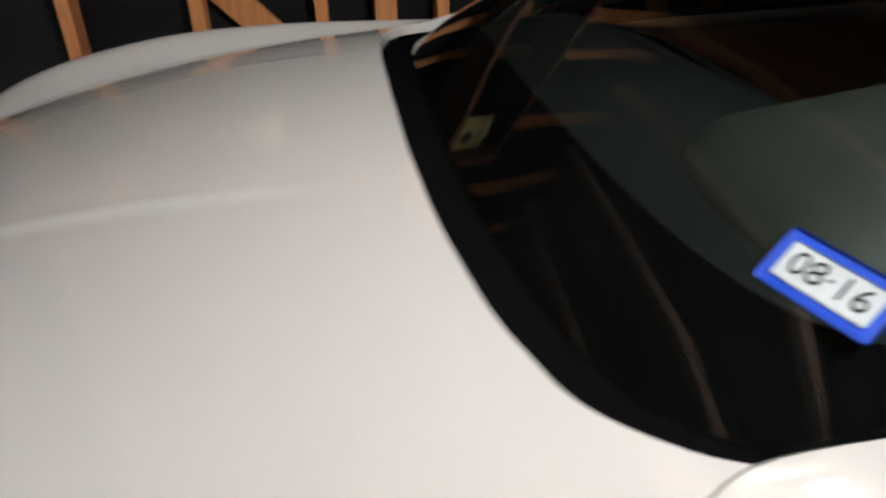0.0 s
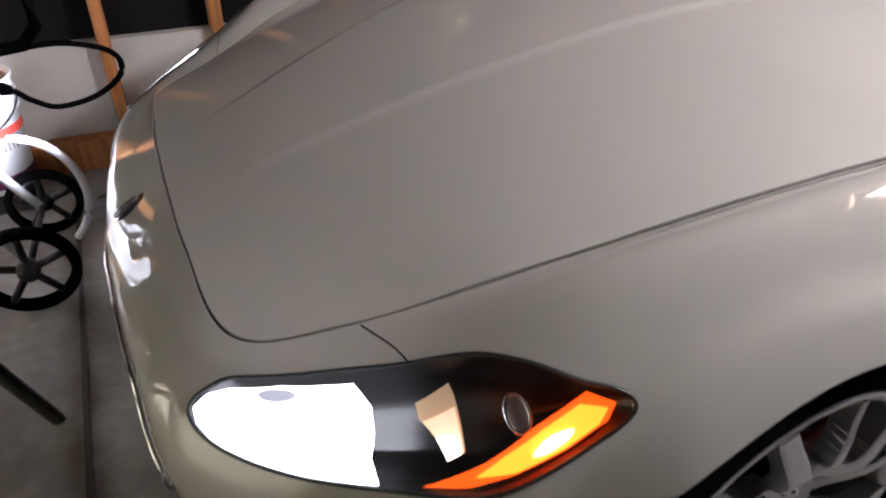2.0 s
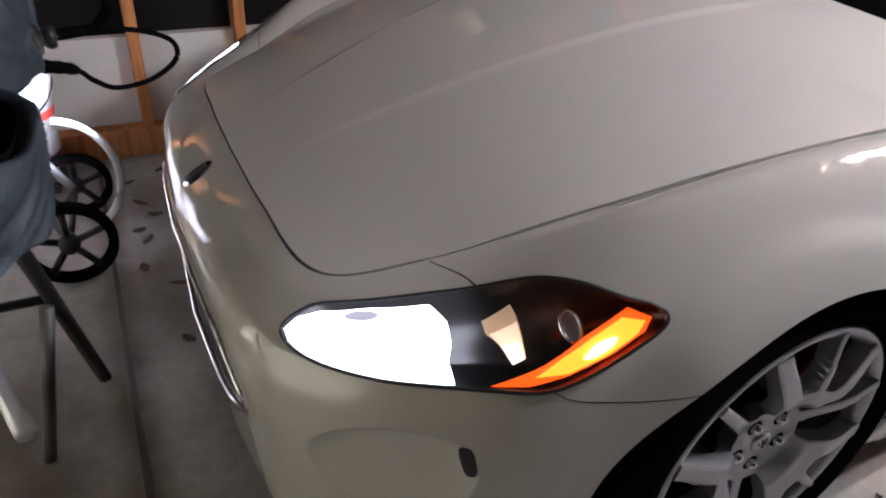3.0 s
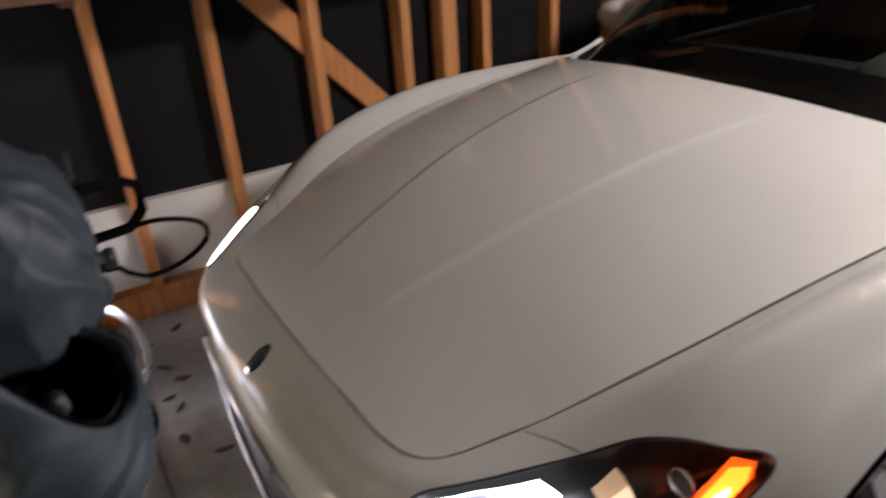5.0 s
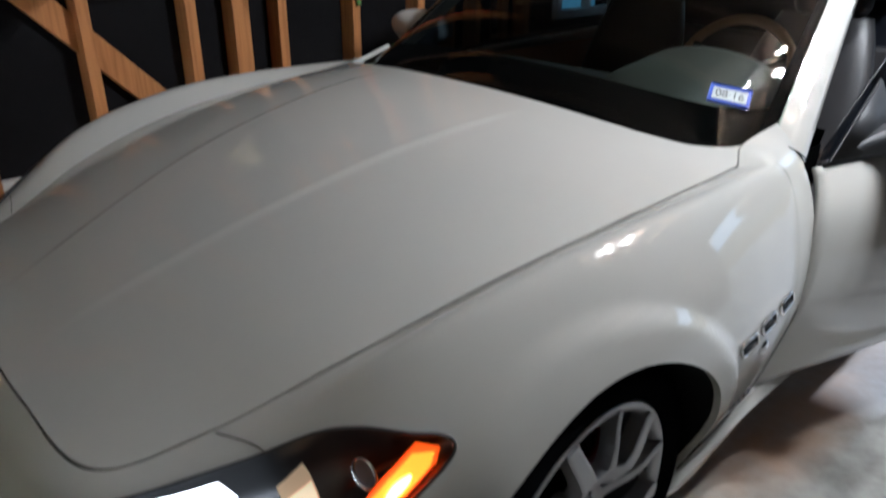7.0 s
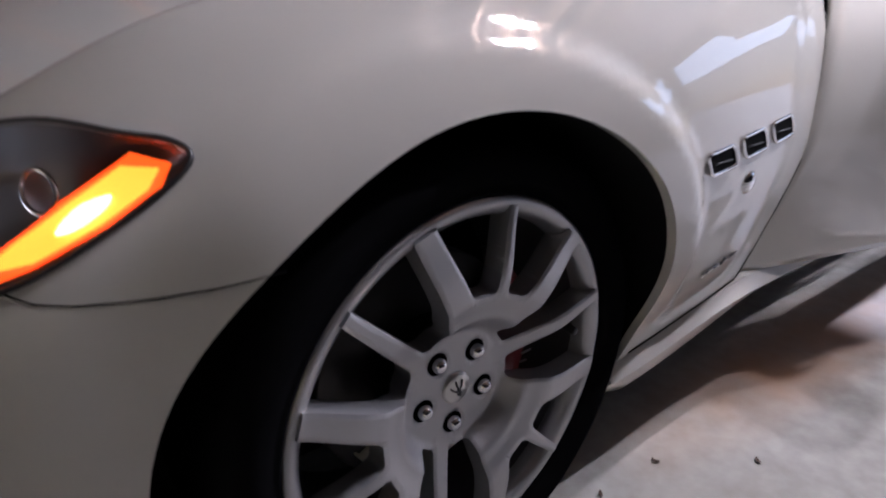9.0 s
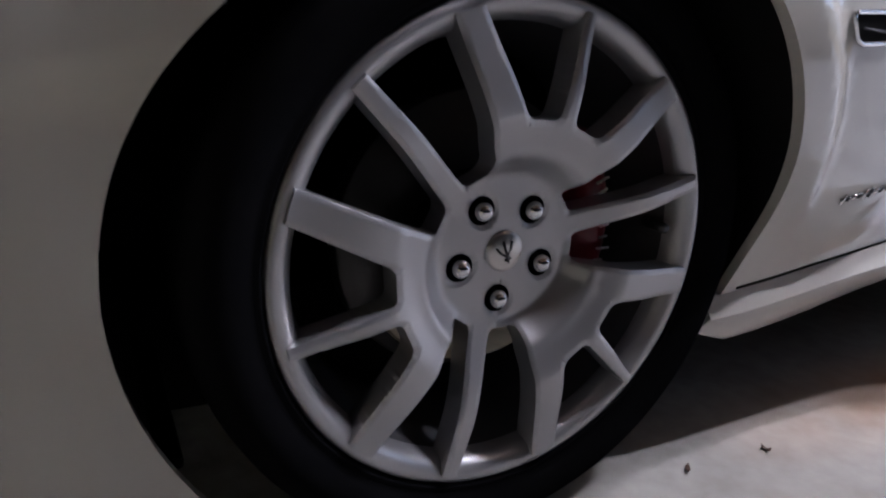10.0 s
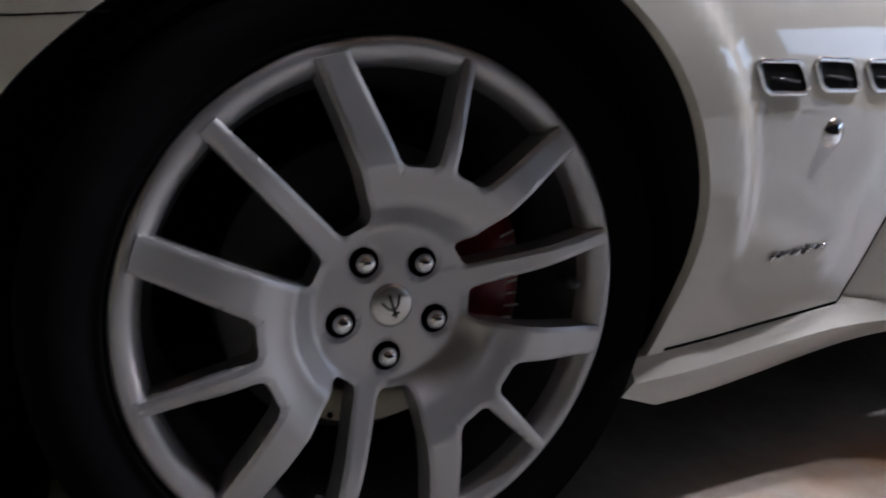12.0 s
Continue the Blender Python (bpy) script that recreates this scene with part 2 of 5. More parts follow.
def grid_bm(rows, close=False):
    """A sheet through rows of points."""
    bm = bmesh.new()
    v = [[bm.verts.new(p) for p in row] for row in rows]
    for a, b in zip(v, v[1:]):
        n = len(a)
        for i in range(n if close else n - 1):
            j = (i + 1) % n
            bm.faces.new((a[i], a[j], b[j], b[i]))
    return bm


def thicken(bm, t):
    bmesh.ops.recalc_face_normals(bm, faces=bm.faces)
    bmesh.ops.solidify(bm, geom=bm.faces[:], thickness=t)
    return bm


def tube(points, radius, sides=10, closed=False):
    """A round bar along points."""
    pts = [Vector(p) for p in points]
    bm, rings = bmesh.new(), []
    up = Vector((0, 0, 1))
    for i, p in enumerate(pts):
        a = pts[i - 1] if (i or closed) else p
        b = pts[(i + 1) % len(pts)] if (i < len(pts) - 1 or closed) else p
        d = (b - a).normalized()
        side = d.cross(up if abs(d.z) < 0.95 else Vector((1, 0, 0))).normalized()
        other = side.cross(d)
        r = radius[i] if isinstance(radius, (list, tuple)) else radius
        rings.append([bm.verts.new(p + r * (math.cos(k) * side + math.sin(k) * other)) for k in np.linspace(0, 2 * math.pi, sides, endpoint=False)])
    for a, b in zip(rings, rings[1:] + ([rings[0]] if closed else [])):
        for i in range(sides):
            j = (i + 1) % sides
            bm.faces.new((a[i], a[j], b[j], b[i]))
    if not closed:
        bm.faces.new(rings[0])
        bm.faces.new(rings[-1])
    return bm


def lathe(profile, steps=48, axis="y", at=(0, 0, 0)):
    """Turns a profile of (radius, along) round an axis."""
    rows = []
    for a in np.linspace(0, 2 * math.pi, steps, endpoint=False):
        c, s = math.cos(a), math.sin(a)
        if axis == "x":
            rows.append([(at[0] + h, at[1] + r * c, at[2] + r * s) for r, h in profile])
        elif axis == "y":
            rows.append([(at[0] + r * c, at[1] + h, at[2] + r * s) for r, h in profile])
        else:
            rows.append([(at[0] + r * c, at[1] + r * s, at[2] + h) for r, h in profile])
    bm = grid_bm(rows + rows[:1])
    bmesh.ops.remove_doubles(bm, verts=bm.verts, dist=1e-5)
    return bm


def spline(ts, values):
    """A smooth function through values at ts (monotone steps in t)."""
    ts, values = np.array(ts, float), np.array(values, float)
    m = np.gradient(values, ts, axis=0)

    def f(t):
        t = np.clip(t, ts[0], ts[-1])
        i = int(np.clip(np.searchsorted(ts, t) - 1, 0, len(ts) - 2))
        h = ts[i + 1] - ts[i]
        u = (t - ts[i]) / h
        return ((2 * u**3 - 3 * u**2 + 1) * values[i] + (u**3 - 2 * u**2 + u) * h * m[i] + (-2 * u**3 + 3 * u**2) * values[i + 1] + (u**3 - u**2) * h * m[i + 1])

    return f


def smooth_step(a, b, x):
    u = min(1, max(0, (x - a) / (b - a)))
    return u * u * (3 - 2 * u)


# ---- the car's shape: front axle at the origin, nose towards -x, driver's side towards -y ----
SIDE_X = [-0.74, -0.52, -0.35, -0.15, 0.05, 0.25, 0.45, 0.63, 0.90]
hood_y = spline(SIDE_X, [0.508, 0.567, 0.632, 0.683, 0.713, 0.735, 0.753, 0.763, 0.79])
hood_z = spline(SIDE_X, [0.612, 0.676, 0.743, 0.800, 0.837, 0.859, 0.874, 0.886, 0.905])
mid_z = spline([-0.90, -0.70, -0.5, -0.2, 0.1, 0.4, 0.55, 0.9], [0.580, 0.655, 0.738, 0.846, 0.918, 0.956, 0.963, 0.99])
crease_y = spline([-0.75, -0.55, -0.40, -0.15, 0.10, 0.30, 0.60], [0.110, 0.143, 0.172, 0.218, 0.250, 0.276, 0.295])


def top_z(x, y):
    """The height of the bonnet's surface, with its two creases."""
    a = abs(y)
    k = a / float(hood_y(x))
    z = float(mid_z(x)) - (float(mid_z(x)) - float(hood_z(x))) * k**2.6
    c = a - float(crease_y(x))
    fade = smooth_step(-0.70, -0.45, x) * (1 - smooth_step(0.25, 0.48, x))
    return z + fade * (0.0014 * math.exp(-((c / 0.012) ** 2)) + 0.0042 * (1 - smooth_step(-0.012, 0.014, c)))


ARCH, ARCH_R = (-0.018, 0.345), 0.379


def arch_r(x, z):
    """The wheel opening's radius: a little flattened towards the lamp."""
    a = math.degrees(math.atan2(z - ARCH[1], x - ARCH[0]))
    return ARCH_R - 0.024 * math.exp(-(((a - 125) / 30) ** 2))



# The rings of the front body, from the bonnet gap down to the lower edge; one row a station, from the door round to the nose.
RING_PLAN = [(0.845, -0.740), (0.715, -0.726), (0.622, -0.763), (0.30, -0.740), (0.0, -0.706), (-0.28, -0.653), (-0.540, -0.561), (-0.690, -0.475), (-0.720, -0.25), (-0.726, 0.0)]
RINGS = [
    [(x, y, top_z(x, y) + (0.03 if x > 0.8 else 0.008 if x > 0.7 else 0)) for x, y in RING_PLAN],
    [(0.880, -0.809, 0.850), (0.75, -0.823, 0.868), (0.63, -0.832, 0.878), (0.30, -0.828, 0.888), (0.0, -0.798, 0.874), (-0.288, -0.755, 0.808), (-0.523, -0.668, 0.680), (-0.722, -0.512, 0.612), (-0.775, -0.26, 0.602), (-0.788, 0.0, 0.606)],
    [(0.835, -0.878, 0.735), (0.735, -0.890, 0.736), (0.63, -0.901, 0.742), (0.31, -0.915, 0.762), (0.0, -0.892, 0.764), (-0.298, -0.855, 0.698), (-0.538, -0.770, 0.632), (-0.772, -0.556, 0.558), (-0.828, -0.28, 0.548), (-0.844, 0.0, 0.555)],
    [(0.79, -0.906, 0.56), (0.71, -0.918, 0.57), (0.61, -0.930, 0.583), (0.32, -0.948, 0.610), (0.0, -0.930, 0.625), (-0.298, -0.893, 0.590), (-0.562, -0.808, 0.530), (-0.788, -0.580, 0.468), (-0.836, -0.30, 0.465), (-0.853, 0.0, 0.475)],
    [(0.732, -0.885, 0.39), (0.67, -0.893, 0.39), (0.58, -0.905, 0.39), (0.33, -0.920, 0.41), (0.0, -0.925, 0.43), (-0.29, -0.897, 0.43), (-0.575, -0.815, 0.38), (-0.772, -0.586, 0.33), (-0.828, -0.31, 0.32), (-0.847, 0.0, 0.33)],
    [(0.708, -0.862, 0.292), (0.65, -0.864, 0.285), (0.56, -0.867, 0.275), (0.35, -0.870, 0.250), (0.0, -0.890, 0.24), (-0.29, -0.880, 0.105), (-0.565, -0.80, 0.115), (-0.748, -0.588, 0.105), (-0.808, -0.32, 0.105), (-0.828, 0.0, 0.105)],
]
STATIONS = list(range(10))
RING_ARRAY = np.array(RINGS)
RING_SLOPE = np.gradient(RING_ARRAY, axis=1)
RING_SLOPE[0, 2] = (RING_ARRAY[0, 3] - RING_ARRAY[0, 2]) * 0.22
RING_SLOPE[1, 2] = RING_ARRAY[1, 3] - RING_ARRAY[1, 2]


def hermite(p, q, m, n, u):
    return (2 * u**3 - 3 * u**2 + 1) * p + (u**3 - 2 * u**2 + u) * m + (3 * u**2 - 2 * u**3) * q + (u**3 - u**2) * n


def shell(s, r):
    """A point of the front body: s from the door (0) to the nose (9) and on to the other door (18), r from the gap (0) to the foot (5)."""
    t, flip = (s, 1) if s <= 9 else (18 - s, -1)
    t, r = min(9, max(0, t)), min(5, max(0, r))
    i, j = min(8, int(t)), min(4, int(r))
    lo, hi = max(0, j - 1), min(5, j + 2)
    c = hermite(RING_ARRAY[lo : hi + 1, i], RING_ARRAY[lo : hi + 1, i + 1], RING_SLOPE[lo : hi + 1, i], RING_SLOPE[lo : hi + 1, i + 1], t - i)
    a, b = c[j - lo], c[j + 1 - lo]
    m = (b - c[0]) / 2 if j > 0 else b - a
    n = (c[-1] - a) / 2 if j < 4 else b - a
    p = hermite(a, b, m, n, r - j)
    flare = 0.0
    if t < 6:
        d = math.hypot(p[0] - ARCH[0], p[2] - ARCH[1])
        flare = 0.017 * min(1, max(0, (0.462 - d) / 0.022)) * smooth_step(0.30, 0.48, p[2]) * smooth_step(-0.42, -0.24, p[0])
    return Vector((p[0], (p[1] - flare) * flip, p[2]))


def shell_over(s, r, x, z):
    """The point of the shell that stands at x and z, sought from a chart place near it."""
    for _ in range(4):
        p, e = shell(s, r), 0.004
        a, b = (shell(s + e, r) - p) / e, (shell(s, r + e) - p) / e
        det = a.x * b.z - a.z * b.x
        if abs(det) < 1e-7:
            break
        u, v = x - p.x, z - p.z
        s += max(-0.1, min(0.1, (u * b.z - v * b.x) / det))
        r += max(-0.15, min(0.15, (a.x * v - a.z * u) / det))
    return shell(s, r)


def inside(poly, u, v):
    hit = False
    for (a, b), (c, d) in zip(poly, poly[1:] + poly[:1]):
        if (b > v) != (d > v) and u < (c - a) * (v - b) / (d - b) + a:
            hit = not hit
    return hit


def nearest(poly, u, v, su=1.0, sv=1.0):
    best, out = 1e9, (u, v)
    for (a, b), (c, d) in zip(poly, poly[1:] + poly[:1]):
        w = ((u - a) * (c - a) * su + (v - b) * (d - b) * sv) / ((c - a) ** 2 * su + (d - b) ** 2 * sv + 1e-12)
        w = min(1, max(0, w))
        p = (a + w * (c - a), b + w * (d - b))
        e = (p[0] - u) ** 2 * su + (p[1] - v) ** 2 * sv
        if e < best:
            best, out = e, p
    return out


def closed_curve(points, n=72):
    """A smooth closed outline through points of the (s, r) chart."""
    m = len(points)
    out = []
    for k in range(n):
        f = k * m / n
        i = int(f)
        u = f - i
        p = [np.array(points[(i + j) % m], float) for j in (-1, 0, 1, 2)]
        q = 0.5 * (2 * p[1] + (p[2] - p[0]) * u + (2 * p[0] - 5 * p[1] + 4 * p[2] - p[3]) * u**2 + (3 * p[1] - p[0] - 3 * p[2] + p[3]) * u**3)
        out.append((float(q[0]), float(q[1])))
    return out


# The headlamp's outline and the grille's, in the chart of the shell.
LAMP_LINE = closed_curve([(7.03, 1.62), (6.98, 1.31), (6.81, 0.98), (6.35, 0.89), (5.92, 1.00), (5.66, 1.13), (5.46, 1.35), (5.23, 1.65), (5.07, 1.81), (5.02, 1.95), (5.13, 2.12), (5.32, 2.28), (5.53, 2.43), (5.70, 2.47), (5.92, 2.38), (6.18, 2.29), (6.42, 2.22), (6.63, 2.11), (6.82, 1.97), (6.96, 1.81)], 100)
GRILLE_LINE = closed_curve([(9.0, 2.86), (8.5, 2.90), (8.0, 3.00), (7.60, 3.22), (7.45, 3.55), (7.58, 3.98), (8.10, 4.30), (9.0, 4.40), (9.9, 4.30), (10.42, 3.98), (10.55, 3.55), (10.40, 3.22), (10.0, 3.00), (9.5, 2.90)])
INTAKE_LINE = closed_curve([(6.64, 3.04), (6.40, 2.90), (6.14, 2.98), (5.98, 3.30), (5.95, 3.60), (6.05, 3.95), (6.40, 4.10), (6.75, 3.90), (6.82, 3.45)])


def mirror_line(line):
    return [(18 - s, r) for s, r in reversed(line)]


def build_shell():
    """The front body sheet, pierced for the wheels, lamps and grille."""
    ss = np.linspace(0, 18, 361)
    rs = np.linspace(0, 5, 61)
    chart = [[(float(s), float(r)) for r in rs] for s in ss]
    place = [[shell(s, r) for s, r in row] for row in chart]
    holes = [LAMP_LINE, mirror_line(LAMP_LINE), GRILLE_LINE, INTAKE_LINE, mirror_line(INTAKE_LINE)]

    def hole_of(s, r):
        for i, h in enumerate(holes):
            if inside(h, s, r):
                return i
        return None

    def in_arch(p):
        return math.hypot(p.x - ARCH[0], p.z - ARCH[1]) < arch_r(p.x, p.z) and abs(p.y) > 0.6

    ns, nr = len(ss), len(rs)
    gone = [[False] * (nr - 1) for _ in range(ns - 1)]
    kind = {}
    for i in range(ns - 1):
        for j in range(nr - 1):
            s, r = (ss[i] + ss[i + 1]) / 2, (rs[j] + rs[j + 1]) / 2
            c = (place[i][j] + place[i + 1][j + 1]) / 2
            k = "arch" if in_arch(c) else hole_of(s, r)
            if k is not None:
                gone[i][j] = True
                for a, b in ((i, j), (i + 1, j), (i, j + 1), (i + 1, j + 1)):
                    kind[a, b] = k
    for i in range(ns):
        for j in range(nr):
            if (i, j) not in kind:
                k = "arch" if in_arch(place[i][j]) else hole_of(*chart[i][j])
                if k is not None:
                    kind[i, j] = k
    bm = bmesh.new()
    verts = {}
    for i in range(ns - 1):
        for j in range(nr - 1):
            if gone[i][j]:
                continue
            face = []
            for a, b in ((i, j), (i + 1, j), (i + 1, j + 1), (i, j + 1)):
                if (a, b) not in verts:
                    p, k = place[a][b], kind.get((a, b))
                    if k == "arch":
                        d = Vector((p.x - ARCH[0], 0, p.z - ARCH[1]))
                        q = Vector((ARCH[0], 0, ARCH[1])) + d.normalized() * arch_r(p.x, p.z)
                        p = shell_over(*chart[a][b], q.x, q.z)
                        p.x, p.z = q.x, q.z
                    elif k is not None:
                        p = shell(*nearest(holes[k], *chart[a][b]))
                    verts[a, b] = bm.verts.new(p)
                face.append(verts[a, b])
            bm.faces.new(face)
    rim = [e for e in bm.edges if e.is_boundary]
    ext = bmesh.ops.extrude_edge_only(bm, edges=rim)["geom"]
    for v in [g for g in ext if isinstance(g, bmesh.types.BMVert)]:
        if abs(math.hypot(v.co.x - ARCH[0], v.co.z - ARCH[1]) - arch_r(v.co.x, v.co.z)) < 0.002:
            v.co.y *= 0.984
            continue
        v.co.y *= 0.985
        v.co.z -= 0.012 if v.co.z > 0.5 else -0.004
        v.co.x += 0.012 if v.co.x < -0.4 else 0.0
    return bm


def lamp_patch(line, lift=0.0, push=0.0, n=14, mirrored=False):
    """A sheet over an outline of the chart, lifted off the shell towards the outside or pushed in."""
    cs = sum(p[0] for p in line) / len(line)
    cr = sum(p[1] for p in line) / len(line)
    rows = []
    for k in range(n + 1):
        f = k / n
        row = []
        for s, r in line:
            a, b = cs + (s - cs) * f, cr + (r - cr) * f
            p = shell(a, b)
            d = (shell(a + 0.02, b) - shell(a - 0.02, b)).cross(shell(a, b + 0.02) - shell(a, b - 0.02)).normalized()
            if d.y * p.y < 0:
                d = -d
            p = p + d * (lift - push * (1 - f**4))
            row.append(p)
        rows.append(row)
    bm = grid_bm(rows, close=True)
    bmesh.ops.remove_doubles(bm, verts=bm.verts, dist=1e-5)
    return bm


car = thing("car", "pearl white two-door sports coupe parked nose-in with its headlamps on", "car")
sharp(part("front_body", build_shell(), PAINT, car), 40)


cowl_line = spline([0.0, 0.25, 0.45, 0.58, 0.66, 0.715, 0.76], [0.529, 0.533, 0.553, 0.587, 0.634, 0.712, 0.80])


def cowl_x(y):
    return float(cowl_line(abs(y)))


def build_hood(inset=0.0046):
    """The bonnet, row by row across the car, with a turned-down edge."""
    rows = []
    for s in np.concatenate([np.linspace(1.0, 2.0, 12), np.linspace(2.05, 6, 60), np.linspace(6.05, 8.98, 50)]):
        x, y = shell(s, 0).xy
        y = -(abs(y) - inset)
        x = x + inset * smooth_step(6.3, 7.3, s)
        row = []
        for u in np.linspace(-1, 1, 201):
            yy = y * -u
            xx = x if x < 0.2 else 0.2 + (x - 0.2) * (cowl_x(0.722 * u) - 0.2) / (cowl_x(0.722) - 0.2)
            row.append((xx, yy, top_z(xx, yy) + 0.008 * smooth_step(0.68, 0.74, xx)))
        rows.append(row)
    bm = grid_bm(rows)
    rim = [e for e in bm.edges if e.is_boundary]
    ext = bmesh.ops.extrude_edge_only(bm, edges=rim)["geom"]
    for v in [g for g in ext if isinstance(g, bmesh.types.BMVert)]:
        v.co.z -= 0.022
        v.co.y *= 0.997
    return bm


sharp(part("bonnet", build_hood(), PAINT, car), 40)


def build_gap():
    """The dark channel under the bonnet's edge."""
    rows = []
    for s in np.linspace(0.9, 17.1, 220):
        t, f = (s, 1) if s <= 9 else (18 - s, -1)
        x, y, z = shell(t, 0)
        a = Vector((x, y * f, min(z, top_z(x, y)) - 0.003))
        d = Vector((x - 0.1, y * f, 0)).normalized()
        rows.append([a - d * 0.012, a + d * 0.002])
    return grid_bm(rows)


part("bonnet_channel", build_gap(), GAP, car)

# ---- windscreen, pillars, roof, doors ----


def screen(u, v):
    """The windscreen: u across from -1 to 1, v from the foot to the header."""
    y0 = 0.742 * u
    foot = Vector((cowl_x(y0) + 0.055 + 0.02 * abs(u) ** 6, y0, top_z(cowl_x(y0), y0) - 0.028 + 0.016 * abs(u) ** 8))
    head_ = Vector((1.20 + 0.12 * u * u, 0.640 * u, 1.316 - 0.034 * u * u))
    p = foot.lerp(head_, v)
    p.z += 0.026 * math.sin(math.pi * v) * (1 - 0.6 * u * u)
    return p


part("windscreen", grid_bm([[screen(u, v) for u in np.linspace(-1, 1, 41)] for v in np.linspace(0, 1, 21)]), WINDOW, car, "tinted curved windscreen").visible_shadow = False


def build_screen_surround():
    rows = []
    edge = [(u, 0.0) for u in np.linspace(-1, 1, 41)] + [(1, v) for v in np.linspace(0.04, 1, 24)] + [(u, 1.0) for u in np.linspace(0.97, -0.97, 41)] + [(-1, v) for v in np.linspace(1, 0.04, 24)]
    for u, v in edge:
        inner = screen(u * (1 - 0.035), 0.5 + (v - 0.5) * (1 - 0.07))
        if v == 0.0:
            inner = screen(u * 0.97, 0.178)
        rows.append([screen(u, v) + Vector((0, 0, -0.004)), inner + Vector((0, 0, -0.004))])
    return grid_bm(rows + rows[:1])


part("screen_band", build_screen_surround(), GAP, car, "black band round the windscreen")


def build_cowl_tray():
    """The black tray between the bonnet's rear edge and the foot of the glass."""
    rows = []
    for u in np.linspace(-1, 1, 61):
        y = 0.735 * u
        e = Vector((cowl_x(y) - 0.012, y * 0.985, top_z(cowl_x(y), y) - 0.03))
        g = screen(u, 0.0)
        rows.append([e, e.lerp(g, 0.5) + Vector((0, 0, -0.016)), g + Vector((0.004, 0, -0.004))])
    return grid_bm(rows)


part("cowl_tray", build_cowl_tray(), GAP, car, "black wiper tray under the windscreen")


def build_roof():
    rows = []
    for u in np.linspace(-1, 1, 33):
        row = []
        for w in np.linspace(0, 1, 30):
            h = screen(u, 1)
            x = h.x + (2.75 - h.x) * w
            z = h.z + 0.075 * math.sin(min(1, w * 1.15) * math.pi * 0.62) - 0.20 * max(0, w - 0.5) ** 1.6
            row.append((x, 0.645 * u * (1 + 0.03 * math.sin(w * 3)), z - 0.03 * w * abs(u) ** 5))
        rows.append(row)
    return thicken(grid_bm(rows), 0.02)


part("roof", build_roof(), PAINT, car)


PILLAR_FOOT, PILLAR_HEAD = Vector((0.888, -0.806, 0.854)), Vector((1.392, -0.672, 1.250))


def belt(x):
    """The door's shoulder, as (y, z)."""
    return -0.81 - 0.03 * smooth_step(0.9, 1.6, x), 0.848 + 0.035 * smooth_step(0.9, 2.2, x)


def side_glass_top(x):
    """The upper edge of the door glass: along the slanted pillar, then under the roof."""
    w = (x - 1.0) / 1.6
    z = min(0.853 + 0.79 * (x - 0.885), 1.03 + 0.30 * math.sin(min(1, max(0, (x - 0.80) / 0.95)) * math.pi / 2) - 0.16 * max(0, w - 0.35) ** 1.5)
    return -0.81 + 0.135 * min(1, max(0, (z - 0.853) / 0.44)), z


for side in (1, -1):
    rows = []
    for v in np.linspace(0.0, 1, 24):
        p = screen(-1, v)
        q = PILLAR_FOOT.lerp(PILLAR_HEAD, v) + Vector((0, 0, 0.014 * math.sin(v * math.pi)))
        m = (p + q) / 2 + Vector((-0.006, -0.012, 0.012))
        rows.append([(a.x, a.y * side, a.z) for a in (p + Vector((0.0, 0.004, 0.004)), p, p.lerp(m, 0.6) + Vector((0, -0.004, 0.004)), m, m.lerp(q, 0.5) + Vector((0, -0.004, 0.002)), q, q + Vector((0.01, 0.02, -0.01)))])
    part("front_pillar", grid_bm(rows), PAINT, car)
    rows = []
    for v in np.linspace(0.0, 1, 16):
        p, q = screen(-1, v), PILLAR_FOOT.lerp(PILLAR_HEAD, v)
        rows.append([(a.x, a.y * side, a.z) for a in (p + Vector((0.002, 0.012, -0.004)), (p + q) / 2 + Vector((0.012, 0.03, -0.016)), q + Vector((0.004, 0.010, -0.012)))])
    part("pillar_trim", grid_bm(rows), DASH, car, "dark inner pillar trim")
    p, q = screen(-1, 0.0), PILLAR_FOOT
    part("panel_seam", tube([(a.x, a.y * side, a.z) for a in (p.lerp(q, k) + Vector((-0.004, -0.006, 0.006)) + Vector((-0.01, -0.006, 0.010)) * math.sin(k * math.pi) for k in np.linspace(0.06, 1, 10))], 0.0014, 6), GAP, car)


def door_edge(v):
    """The slanted front edge of the door from shoulder to sill, like the shell's."""
    return shell(0, 1 + 4 * v)


